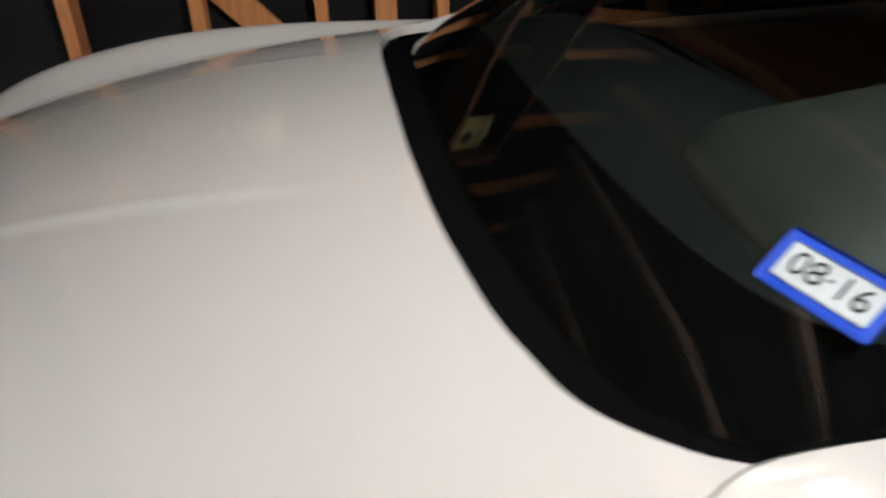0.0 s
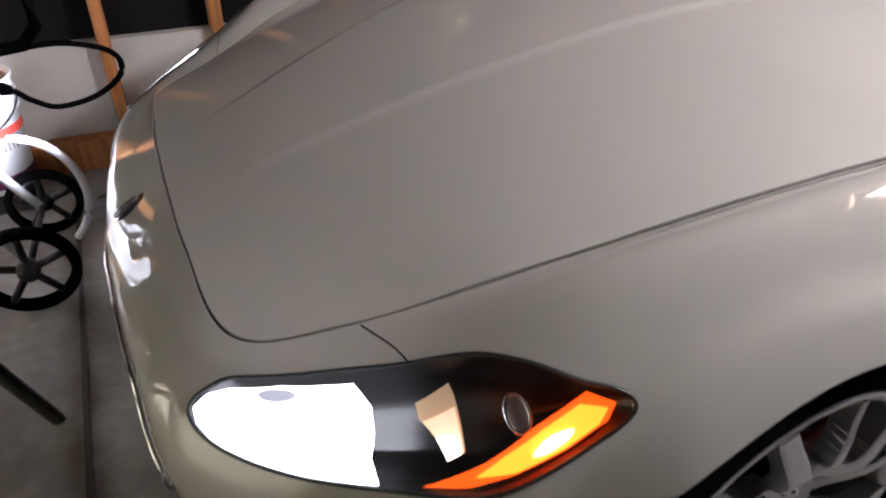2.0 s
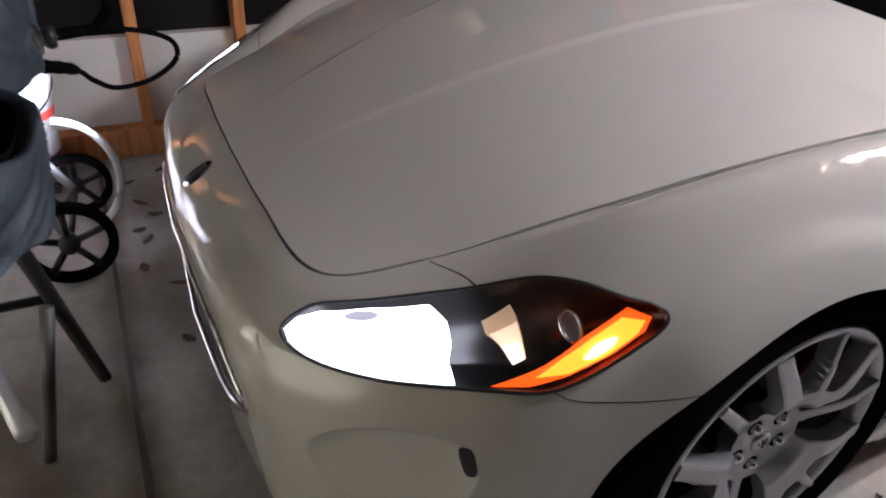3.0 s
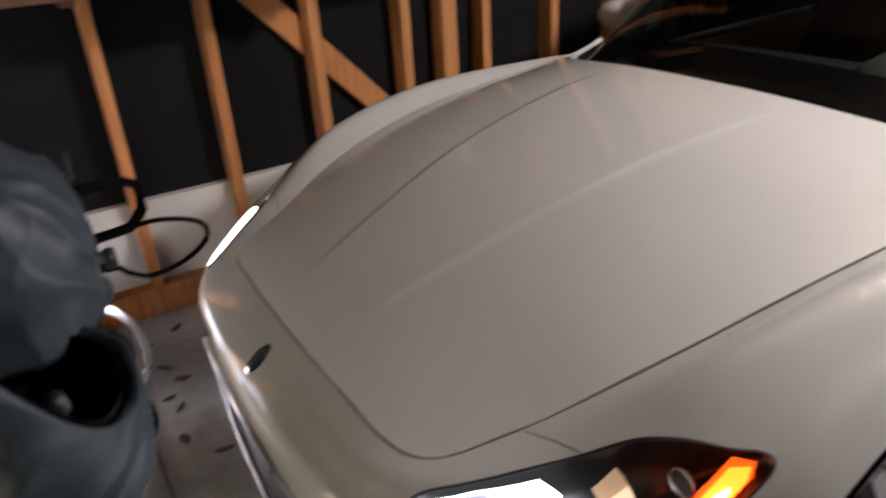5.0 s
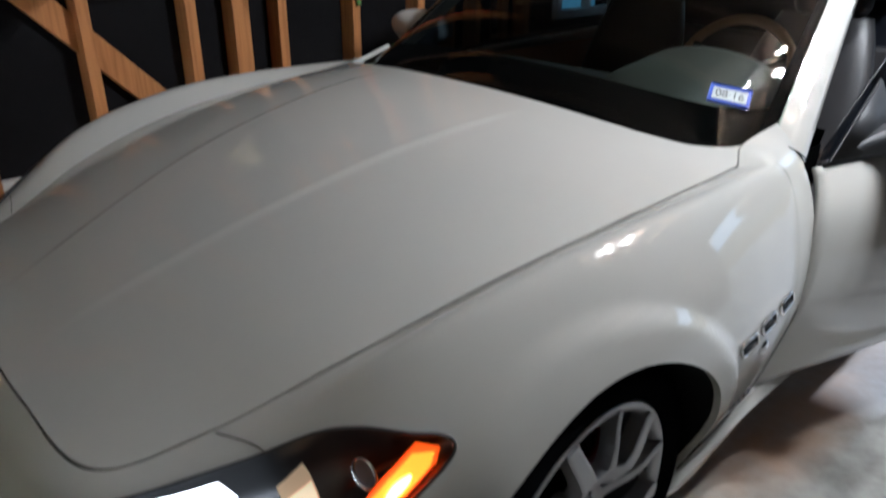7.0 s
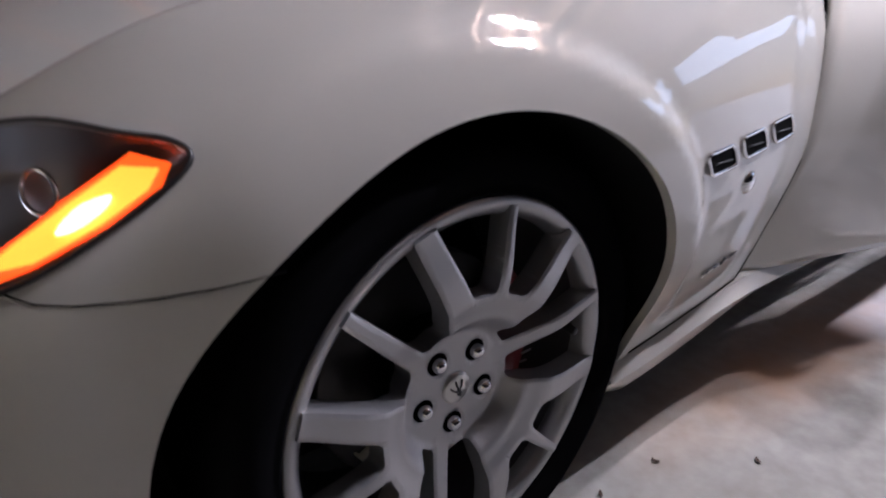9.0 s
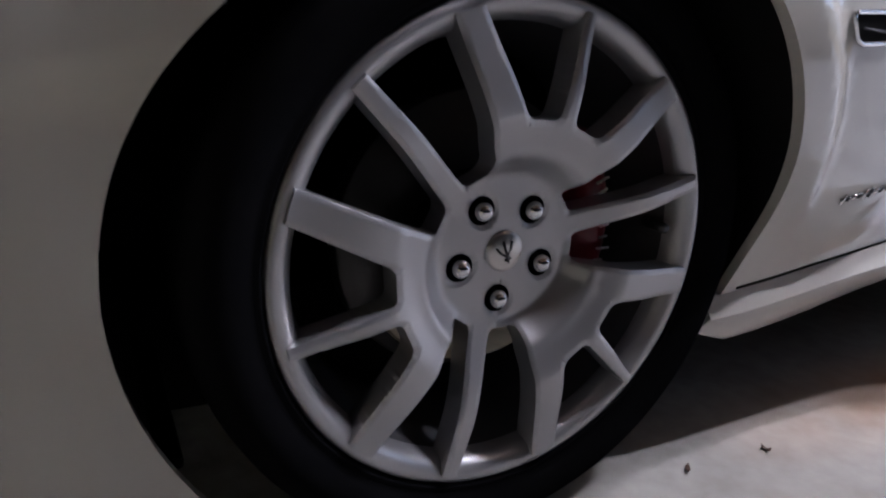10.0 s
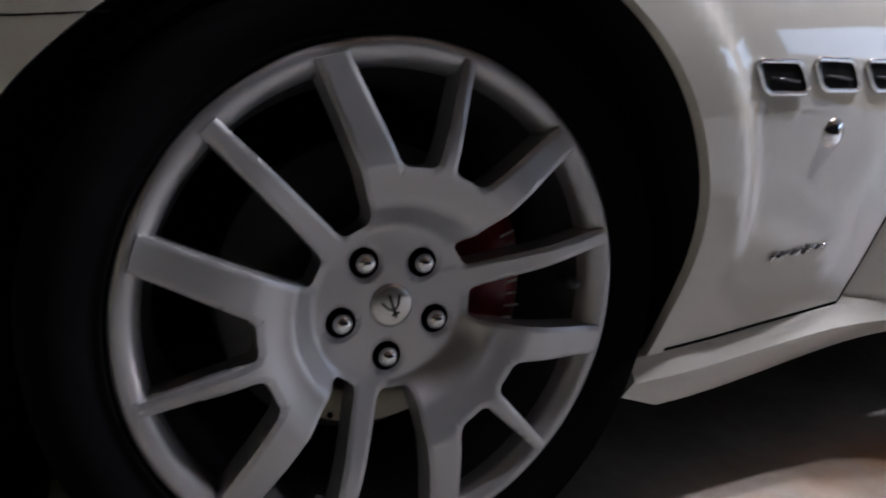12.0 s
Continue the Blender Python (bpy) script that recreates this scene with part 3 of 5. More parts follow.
DOORS = []
for side in (1, -1):
    rows = []
    for k, x in enumerate(np.linspace(0, 1, 40)):
        row = []
        for v in np.linspace(0, 1, 26):
            a = door_edge(v)
            xx = a.x + 0.0015 + (2.28 - a.x + 0.12 * math.sin(v * 2)) * x
            y = a.y - 0.014 * math.sin(x * math.pi) * math.sin(min(1, 0.25 + v) * math.pi * 0.6)
            z = a.z + 0.035 * x * (1 - v) + 0.012 * x * v
            row.append((xx, y * side, z))
        rows.append(row)
    door = part("door", thicken(grid_bm(rows), 0.015), PAINT, car, "white door standing ajar" if side > 0 else "")
    rows = []
    for x in np.linspace(0.90, 2.35, 40):
        (y0, z0), (y1, z1) = belt(x), side_glass_top(x)
        z1 = max(z1, z0 + 0.004)
        rows.append([(x, side * (y0 + 0.015 + (y1 - y0) * v + 0.012 * math.sin(v * math.pi) * -1), z0 + (z1 - z0) * v) for v in np.linspace(0, 1, 8)])
    part("side_window", grid_bm(rows), DARK_WINDOW, door, "dark tinted door window").visible_shadow = False
    part("glass_edge", tube([(x, side * (side_glass_top(x)[0] + 0.015), side_glass_top(x)[1]) for x in np.linspace(0.95, 1.62, 24)], 0.0022, 6), BLACK_TRIM, door)
    part("door_trim", thicken(grid_bm([[(x, side * (0.05 * (0.86 - z) - 0.785), z) for x in np.linspace(1.12, 2.26, 6)] for z in (0.34, 0.60, 0.84)]), 0.02), LEATHER, door, "tan leather door trim")
    hinge = Matrix.Translation((0.79, -0.835 * side, 0.0))
    door.matrix_basis = hinge @ Matrix.Rotation(radians(-16.5 if side > 0 else 0), 4, "Z") @ hinge.inverted()
    DOORS.append(door)
    rows = []
    for x in np.linspace(2.29, 3.95, 40):
        w = (x - 2.29) / 1.66
        row = []
        for v in np.linspace(0, 1, 26):
            hip = math.exp(-(((x - 2.95) / 0.5) ** 2))
            y = -(0.80 + 0.10 * math.sin(min(1, v * 1.3) * math.pi * 0.6) + 0.05 * hip - 0.10 * w * w)
            z = 0.90 + 0.06 * hip - (0.62 + 0.04 * hip) * v
            row.append((x, y * side, z))
        rows.append(row)
    bm = grid_bm(rows)
    for f in [f for f in bm.faces if math.hypot(f.calc_center_median().x - 2.942, f.calc_center_median().z - 0.345) < 0.39]:
        bm.faces.remove(f)
    part("rear_quarter", bm, PAINT, car)
    rows = []
    for x in np.linspace(0.322, 2.62, 40):
        top = 0.252 + 0.044 * smooth_step(0.3, 0.75, x)
        foot = 0.172 + 0.062 * smooth_step(0.34, 0.85, x) + max(0, 0.37 - x) * 0.4
        rows.append([(x, side * -0.83, top + 0.01), (x, side * -0.868, top - 0.004), (x, side * -0.885, top - 0.03), (x, side * -0.882, foot + 0.03), (x, side * -0.862, foot + 0.003), (x, side * -0.80, foot)])
    bm = grid_bm(rows)
    bmesh.ops.contextual_create(bm, geom=[v for v in bm.verts if abs(v.co.x - 0.322) < 1e-4])
    sharp(part("sill", bm, PAINT, car), 30)

for side in (1, -1):
    rows = []
    for w in np.linspace(0, 1, 14):
        t = 0.62 + 0.38 * w
        h = screen(1, 1)
        top = Vector((h.x + (2.75 - h.x) * t, -0.645 * (1 + 0.03 * math.sin(t * 3)), h.z + 0.075 * math.sin(min(1, t * 1.15) * math.pi * 0.62) - 0.20 * max(0, t - 0.5) ** 1.6 - 0.03 * t))
        foot = Vector((2.30 + 0.95 * w, -0.80, 0.905 + 0.05 * math.exp(-(((2.30 + 0.95 * w - 2.95) / 0.5) ** 2))))
        rows.append([(a.x, a.y * side, a.z) for a in (top.lerp(foot, v) + Vector((0, -0.02 * math.sin(v * math.pi), 0.01 * math.sin(v * math.pi))) for v in np.linspace(0, 1, 8))])
    part("rear_pillar", grid_bm(rows), PAINT, car)
rows = []
for x in np.linspace(2.70, 4.0, 24):
    rows.append([(x, y, 1.02 - 0.10 * ((x - 2.7) / 1.3) ** 2 - 0.05 * abs(y / 0.8) ** 3) for y in np.linspace(-0.82, 0.82, 20)])
part("boot_lid", grid_bm(rows), PAINT, car)
part("rear_window", grid_bm([[(2.3 + 0.5 * v, y * (1 + 0.2 * v), 1.32 - 0.30 * v - 0.03 * abs(y) ** 2) for y in np.linspace(-0.56, 0.56, 12)] for v in np.linspace(0, 1, 8)]), WINDOW, car).visible_shadow = False
part("rear_bumper", thicken(grid_bm([[(3.97 + 0.08 * math.sin(v * 3), y * (0.99 - 0.0 * v), 0.93 - 0.7 * v) for y in np.linspace(-0.8, 0.8, 12)] for v in np.linspace(0, 1, 10)]), 0.02), PAINT, car)
# Added black plate hides lit floor where shade lies below the bumper.
part("nose_shade_plate", box((-0.70, -0.80, 0.108), (-0.33, 0.80, 0.122), 0.004), LINER, car)
part("underbody", box((-0.62, -0.5, 0.16), (3.9, 0.5, 0.30), 0.03), LINER, car)
# ---- headlamps, grille, vents, badges ----


def lamp_point(a, b, lift=0.0):
    p = shell(a, b)
    d = (shell(a + 0.02, b) - shell(a - 0.02, b)).cross(shell(a, b + 0.02) - shell(a, b - 0.02)).normalized()
    if d.y * p.y < 0:
        d = -d
    return p + d * lift


def straight(points, n=5):
    """An outline with straight edges, cut into short steps."""
    out = []
    for (a, b), (c, d) in zip(points, points[1:] + points[:1]):
        out += [(a + (c - a) * k / n, b + (d - b) * k / n) for k in range(n)]
    return out


def chart_sheet(line, lift, n=8, f0=0.0):
    """A small sheet over any outline of the chart at a constant lift."""
    cs, cr = sum(p[0] for p in line) / len(line), sum(p[1] for p in line) / len(line)
    rows = [[lamp_point(cs + (s - cs) * f, cr + (r - cr) * f, lift) for s, r in line] for f in np.linspace(max(f0, 0.001), 1, n)]
    return grid_bm(rows, close=True)


for side in (0, 1):
    turn = mirror_line if side else (lambda q: list(q))
    line = turn(LAMP_LINE)
    lamp = part("headlamp", lamp_patch(line, -0.002, 0.075), LAMP_BOWL, car, "long swept headlamp, lit white")
    part("lens", lamp_patch(line, 0.004, 0.0), CLEAR, lamp, "clear curved lens").visible_shadow = False
    ring = [lamp_point(s, r, 0.002) for s, r in line]
    part("lamp_seal", tube(ring, 0.0030, 8, True), BLACK_TRIM, lamp)
    beam = turn(straight([(7.01, 1.60), (6.96, 1.36), (6.83, 1.17), (6.55, 1.07), (6.20, 1.12), (6.14, 1.42), (6.14, 1.72), (6.16, 1.97), (6.13, 2.27), (6.37, 2.23), (6.64, 2.10), (6.82, 1.95), (6.95, 1.78)]))
    part("high_beam", chart_sheet(beam, 0.0005), LAMP, lamp, "glaring white main lamp")
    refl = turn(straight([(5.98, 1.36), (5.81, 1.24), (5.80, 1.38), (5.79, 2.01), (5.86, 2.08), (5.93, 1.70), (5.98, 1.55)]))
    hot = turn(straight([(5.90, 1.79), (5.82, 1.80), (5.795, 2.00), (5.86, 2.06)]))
    # Stacked emissive sheets paint the lamp's light across the reflector.
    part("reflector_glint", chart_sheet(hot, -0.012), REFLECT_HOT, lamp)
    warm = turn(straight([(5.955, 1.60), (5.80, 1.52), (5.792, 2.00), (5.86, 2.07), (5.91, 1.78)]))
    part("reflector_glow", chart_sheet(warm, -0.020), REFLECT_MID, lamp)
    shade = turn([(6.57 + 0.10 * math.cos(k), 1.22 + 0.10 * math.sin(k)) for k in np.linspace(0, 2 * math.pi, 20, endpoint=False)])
    # The shield emits dim grey to show light falling on it; no lamp.
    part("bulb_shield", chart_sheet(shade, 0.0018), emitter("emissive_bulb_shield", (0.50, 0.50, 0.56), 0.55), lamp)
    part("reflector", chart_sheet(refl, -0.030), REFLECT, lamp, "side reflector with the lamp's light painted as warm emission")
    eye = turn([(5.52 + 0.055 * math.cos(k), 1.76 + 0.17 * math.sin(k) - 0.05 * math.cos(k)) for k in np.linspace(0, 2 * math.pi, 28, endpoint=False)])
    part("projector", chart_sheet(eye, -0.020), GREY_PLASTIC, lamp)
    part("projector_ring", tube([lamp_point(s, r, -0.016) for s, r in eye], 0.0026, 8, True), CHROME, lamp)
    amber = turn(straight([(5.97, 2.34), (5.70, 2.15), (5.45, 1.90), (5.20, 1.76), (5.08, 1.92), (5.13, 2.05), (5.32, 2.22), (5.56, 2.36), (5.76, 2.41)]))
    glow = turn(closed_curve([(5.54, 2.19), (5.41, 1.97), (5.23, 1.95), (5.28, 2.10), (5.44, 2.23)], 30))
    cs, cr = sum(p[0] for p in glow) / len(glow), sum(p[1] for p in glow) / len(glow)
    part("indicator_bulb", chart_sheet([(cs + (a - cs) * 0.62, cr + (b - cr) * 0.62) for a, b in glow], -0.004), AMBER_HOT, lamp)
    wide = turn(straight([(5.74, 2.28), (5.60, 2.10), (5.42, 1.94), (5.24, 1.83), (5.12, 1.93), (5.17, 2.05), (5.34, 2.20), (5.56, 2.32)]))
    part("indicator_glow", chart_sheet(wide, -0.008), AMBER_MID, lamp)
    part("indicator", chart_sheet(amber, -0.012), AMBER, lamp, "lit amber indicator strip")

grille = part("grille", lamp_patch(GRILLE_LINE, -0.004, 0.06), BLACK_TRIM, car, "black oval radiator grille")
part("grille_frame", tube([lamp_point(s, r, 0.004) for s, r in GRILLE_LINE], 0.007, 10, True), CHROME, grille, "chrome grille surround")
for k in range(13):
    s = 7.95 + 2.1 * k / 12
    pts = [lamp_point(s, r, -0.02 - 0.02 * math.sin((r - 2.9) / 1.4 * math.pi)) for r in np.linspace(2.98, 4.2, 9)]
    part("grille_bar", tube(pts, 0.004, 6), BLACK_TRIM, grille)
for side in (0, 1):
    turn = mirror_line if side else (lambda q: list(q))
    intake = part("air_intake", lamp_patch(turn(INTAKE_LINE), -0.0005, 0.020), PAINT, car, "painted recess of the bumper air intake")
    part("intake_slot", chart_sheet(turn(closed_curve([(6.07, 3.12), (6.00, 3.16), (5.96, 3.48), (6.02, 3.46)], 24)), 0.001), BLACK_TRIM, intake)

badge = part("nose_badge", lathe([(0.0, 0.0), (0.026, 0.001), (0.029, -0.002), (0.029, -0.006)], 28, "z"), CHROME, car, "oval chrome badge on the nose")
nose = shell(9, 1.12)
along = (shell(9, 1.22) - shell(9, 1.02)).normalized()
badge.matrix_basis = Matrix.Translation(nose) @ Matrix((along, Vector((0, -1, 0)), along.cross(Vector((0, -1, 0))))).transposed().to_4x4() @ Matrix.Diagonal((1.4, 0.8, 1, 1))
for k in (-1, 0, 1):
    part("badge_blade", tube([(-0.018, 0.009 * k * 0.4, 0.004), (0.0, 0.009 * k, 0.006), (0.02, 0.009 * k, 0.005)], 0.0025, 6), BLACK_TRIM, badge)


def seam(points, r=0.0016):
    return part("panel_seam", tube(points, r, 6), GAP, car)


for side in (0, 1):
    f = (lambda s: 18 - s) if side else (lambda s: s)
    seam([lamp_point(f(s), r, 0.0) for s, r in zip(np.linspace(5.95, 5.91, 8), np.linspace(0.05, 1.01, 8))], 0.0008)
    seam([lamp_point(f(s), r, -0.0004) for s, r in ((5.64, 2.50), (5.56, 2.64), (5.45, 2.75), (5.33, 2.83), (5.20, 2.895), (5.06, 2.94), (4.95, 2.955), (4.84, 2.965))], 0.001)
    seam([lamp_point(f(0.03), r, 0.0) for r in np.linspace(1.0, 4.95, 26)], 0.0016)
    seam([lamp_point(f(s), 4.97, 0.0) for s in np.linspace(0.05, 2.9, 20)], 0.0022)


SIDE_GRID = np.array([(s, r, *shell(s, r).xz) for s in np.linspace(0.2, 3.4, 80) for r in np.linspace(1.5, 4.6, 80)])


def on_side(x, z):
    """The point of the driver's side of the front body at that x and z."""
    k = int(np.hypot(SIDE_GRID[:, 2] - x, SIDE_GRID[:, 3] - z).argmin())
    s, r = SIDE_GRID[k, :2]
    for step in (0.04, 0.02, 0.01, 0.004):
        _, s, r = min(((shell(s + a * step, r + b * step) - Vector((x, 0, z))).xz.length, s + a * step, r + b * step) for a in (-1, 0, 1) for b in (-1, 0, 1))
    return lamp_point(s, r, 0.0)


def vent_outline(x, z, w=0.076, h=0.034, n=6):
    pts, r = [], 0.010
    skew = 0.022
    for cx, cz, a0 in ((w / 2 - r, h / 2 - r, 0), (-w / 2 + r, h / 2 - r, 90), (-w / 2 + r, -h / 2 + r, 180), (w / 2 - r, -h / 2 + r, 270)):
        for a in np.linspace(a0, a0 + 90, n):
            u, v = cx + r * math.cos(radians(a)), cz + r * math.sin(radians(a))
            pts.append((x + u - skew * v / h, z + v + u * 0.06))
    return pts


for x, z in ((0.432, 0.598), (0.532, 0.607), (0.635, 0.613)):
    ring = [on_side(a, b) for a, b in vent_outline(x, z)]
    c = sum(ring, Vector()) / len(ring)
    vent = part("side_vent", grid_bm([[c.lerp(p, f) + Vector((0, -0.0015, 0)) for p in ring] for f in (0.01, 0.5, 1.0)], True), LINER, car, "oblong chrome-rimmed wing vent")
    part("vent_rim", tube([p + Vector((0, -0.002, 0)) for p in ring], 0.0032, 8, True), CHROME, vent)
    a, b = on_side(x - 0.022, z - 0.002), on_side(x + 0.026, z - 0.003)
    part("vent_fin", tube([a + Vector((0, -0.003, 0)), b + Vector((0, -0.003, 0))], 0.0014, 5), BLACK_TRIM, vent)

p = on_side(0.545, 0.540)
marker = part("side_lamp", lathe([(0.0, -0.008), (0.010, -0.006), (0.016, -0.001), (0.016, 0.004)], 24, "y"), CHROME, car, "small round chrome-rimmed side lamp")
marker.location = p
marker.scale = (1.2, 1.0, 1.2)

# A slanted chrome script badge, as plain bars.
script_a, script_b = Vector((0.499, 0, 0.381)), Vector((0.605, 0, 0.394))
script = None
for k in range(9):
    q = script_a.lerp(script_b, (k + 0.3) / 9)
    h = 0.013 if k in (0, 4, 5) else 0.007
    lo, hi = on_side(q.x - 0.003, q.z - h / 2), on_side(q.x + 0.004, q.z + h / 2)
    bar = tube([lo + Vector((0, -0.002, 0)), hi + Vector((0, -0.002, 0))], 0.0022, 6)
    if script is None:
        script = part("script_badge", bar, CHROME, car, "slanted chrome script badge")
    else:
        part("script_stroke", bar, BLACK_TRIM if k % 2 else CHROME, script)
part("script_line", tube([on_side(*script_a.xz) + Vector((0, -0.002, 0)), on_side(*script_b.xz) + Vector((0, -0.002, 0))], 0.0016, 6), BLACK_TRIM, script)

# ---- wheels ----
TRIDENTS, SINGLES = (76, -44, -164.5), (136, 16, -105)
LUGS = [(0.0556 * math.cos(radians(-92.4 + 72 * k)), 0.0556 * math.sin(radians(-92.4 + 72 * k))) for k in range(5)]


def face_distance(x, z):
    """How far inside (negative) or outside the spoked face a point lies."""
    r, a = math.hypot(x, z), math.degrees(math.atan2(z, x))
    parts_ = [r - 0.090]

    def bar(at, r0, w0, w1):
        c, s = math.cos(radians(at)), math.sin(radians(at))
        u, v = x * c + z * s, -x * s + z * c
        k = min(1, max(0, (u - r0) / (0.27 - r0)))
        return math.hypot(max(0, r0 - u), v) - (w0 + (w1 - w0) * k)

    def arm(a0, r0, a1, r1, w0, w1):
        p, q = Vector((r0 * math.cos(radians(a0)), r0 * math.sin(radians(a0)))), Vector((r1 * math.cos(radians(a1)), r1 * math.sin(radians(a1))))
        d, e = q - p, Vector((x, z)) - p
        k = min(1.1, max(0, e.dot(d) / d.length_squared))
        return (e - d * k).length - (w0 + (w1 - w0) * k)

    for t in TRIDENTS:
        for way in (-1, 1):
            parts_.append(arm(t + 19.5 * way, 0.098, t + 32 * way, 0.262, 0.0215, 0.0165))
        parts_.append(bar(t, 0.13, 0.0105, 0.0062))
        d = (a - t + 180) % 360 - 180
        edge = 2 * math.sin(radians(max(0, abs(d) - 18))) * r
        parts_.append(max(r - 0.147, edge if edge > 0 else -0.02))
    for t in SINGLES:
        parts_.append(bar(t, 0.06, 0.0145, 0.0092))
    k, out = 0.010, 1e9
    for d in sorted(parts_):
        if out > 1e8:
            out = d
            continue
        h = max(k - abs(out - d), 0) / k
        out = min(out, d) - h * h * k * 0.25
    near = min(math.hypot(x - px, z - pz) for px, pz in LUGS)
    return max(out, 0.0162 - near)


def face_y(r, d, a=0.0):
    """The dished front of the wheel: hub low, spokes rising to the rim; edges rounded."""
    y = 0.001 - 0.030 * smooth_step(0.080, 0.116, r) - 0.014 * smooth_step(0.112, 0.155, r) + 0.012 * smooth_step(0.165, 0.258, r)
    off = min(abs((a - t + 180) % 360 - 180) for t in SINGLES)
    k = 1 - smooth_step(9.5, 15, off)
    if k > 0 and r > 0.07:
        y += k * (0.001 - 0.032 * smooth_step(0.066, 0.20, r) - y)
    if d > -0.004:
        y += 0.0025 * (1 + d / 0.004) ** 2
    return y


def build_face():
    nr, na = 81, 540
    rs = np.linspace(0.018, 0.258, nr)
    pts, ds = {}, {}
    for i, r in enumerate(rs):
        for j in range(na):
            a = 2 * math.pi * j / na
            pts[i, j] = (r * math.cos(a), r * math.sin(a))
            ds[i, j] = face_distance(*pts[i, j])
    bm, vs = bmesh.new(), {}

    def vert(i, j):
        if (i, j) not in vs:
            x, z = pts[i, j]
            d = ds[i, j]
            if d > -0.0035 and rs[i] < 0.2575:
                for _ in range(3):
                    e = 0.0008
                    g = Vector((face_distance(x + e, z) - face_distance(x - e, z), face_distance(x, z + e) - face_distance(x, z - e))) / (2 * e)
                    if g.length > 0.2:
                        d = face_distance(x, z)
                        x, z = x - g.x * d / g.length_squared, z - g.y * d / g.length_squared
                d = 0.0
            vs[i, j] = bm.verts.new((x, face_y(math.hypot(x, z), min(0, d), math.degrees(math.atan2(z, x))), z))
        return vs[i, j]

    for i in range(nr - 1):
        for j in range(na):
            k = (j + 1) % na
            c = sum(ds[q] for q in ((i, j), (i + 1, j), (i, k), (i + 1, k))) / 4
            if c < 0:
                bm.faces.new((vert(i, j), vert(i + 1, j), vert(i + 1, k), vert(i, k)))
    rim_e = [e for e in bm.edges if e.is_boundary]
    ext = bmesh.ops.extrude_edge_only(bm, edges=rim_e)["geom"]
    for v in [g for g in ext if isinstance(g, bmesh.types.BMVert)]:
        v.co.y += 0.032
    return bm


def build_wheel(parent):
    wheel = part("wheel", build_face(), ALLOY, parent, "silver alloy wheel with three-pronged spokes")
    sharp(wheel, 50)
    part("rim", lathe([(0.2400, 0.004), (0.2420, -0.010), (0.2465, -0.019), (0.2540, -0.0245), (0.2620, -0.0265), (0.2675, -0.0245), (0.2695, -0.019), (0.2680, -0.008)], 120), ALLOY, wheel)
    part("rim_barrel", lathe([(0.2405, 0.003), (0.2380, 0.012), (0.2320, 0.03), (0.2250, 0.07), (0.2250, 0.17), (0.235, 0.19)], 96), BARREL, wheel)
    prof = [(0.262, -0.008), (0.2695, -0.017), (0.2722, -0.0255), (0.2750, -0.0265), (0.2785, -0.0245), (0.286, -0.0310), (0.298, -0.0365), (0.312, -0.0385), (0.326, -0.031), (0.335, -0.016), (0.339, 0.01), (0.340, 0.07), (0.339, 0.13), (0.334, 0.165), (0.31, 0.19), (0.27, 0.185)]
    part("tyre", lathe(prof, 120), RUBBER, wheel, "black low-profile tyre")
    part("hub_cap", lathe([(0.0, -0.004), (0.0195, -0.0035), (0.0232, -0.0012), (0.0235, 0.008)], 40), SATIN, wheel, "brushed round centre cap")
    lean = Matrix.Rotation(radians(-20), 3, "Y")
    for mark in ([(0, -0.013), (0, -0.008), (0, 0.013)], [(-0.0105, 0.009), (-0.0070, 0.001), (0, -0.006)], [(0.0105, 0.009), (0.0070, 0.001), (0, -0.006)], [(-0.004, -0.009), (0.004, -0.009)]):
        part("cap_mark", tube([lean @ Vector((a, -0.0045, b)) for a, b in mark], 0.0014, 6), DISC, wheel)
    for x, z in LUGS:
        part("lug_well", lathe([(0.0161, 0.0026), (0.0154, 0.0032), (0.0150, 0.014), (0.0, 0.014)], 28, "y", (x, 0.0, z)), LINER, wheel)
        part("lug_nut", lathe([(0.0, -0.0105), (0.004, -0.0100), (0.0078, -0.0078), (0.0102, -0.0035), (0.0112, 0.014)], 28, "y", (x, 0.0, z)), CHROME, wheel, "domed chrome lug nut")
    part("brake_disc", lathe([(0.075, 0.075), (0.165, 0.075), (0.167, 0.078), (0.167, 0.098), (0.165, 0.10)], 72), DISC, wheel)
    part("brake_hat", lathe([(0.0, 0.045), (0.07, 0.045), (0.078, 0.052), (0.078, 0.09)], 48), LINER, wheel)
    rows = []
    for a in np.linspace(-24, 42, 20):
        c, s = math.cos(radians(a)), math.sin(radians(a))
        rows.append([(r * c, y, r * s) for r, y in ((0.112, 0.07), (0.116, 0.046), (0.135, 0.036), (0.170, 0.036), (0.186, 0.048), (0.190, 0.08))])
    caliper = part("caliper", thicken(grid_bm(rows), 0.012), CALIPER, wheel, "dark red brake caliper")
    for k in range(8):
        a = radians(24 - 5.2 * k)
        c, s = math.cos(a), math.sin(a)
        part("caliper_mark", tube([(0.155 * c, 0.024, 0.155 * s), ((0.168 if k % 3 else 0.174) * c, 0.024, 0.168 * s + 0.002)], 0.0016, 5), WHITE_MARK, caliper)
    rows = []
    for a in np.linspace(-150, -66, 22):
        c, s = math.cos(radians(a)), math.sin(radians(a))
        rows.append([(r * c, y, r * s) for r, y in ((0.112, 0.052), (0.116, 0.042), (0.146, 0.042), (0.150, 0.052))])
    shield = part("dust_shield", thicken(grid_bm(rows), 0.003), CREAM, wheel, "cream metal plate behind the spokes")
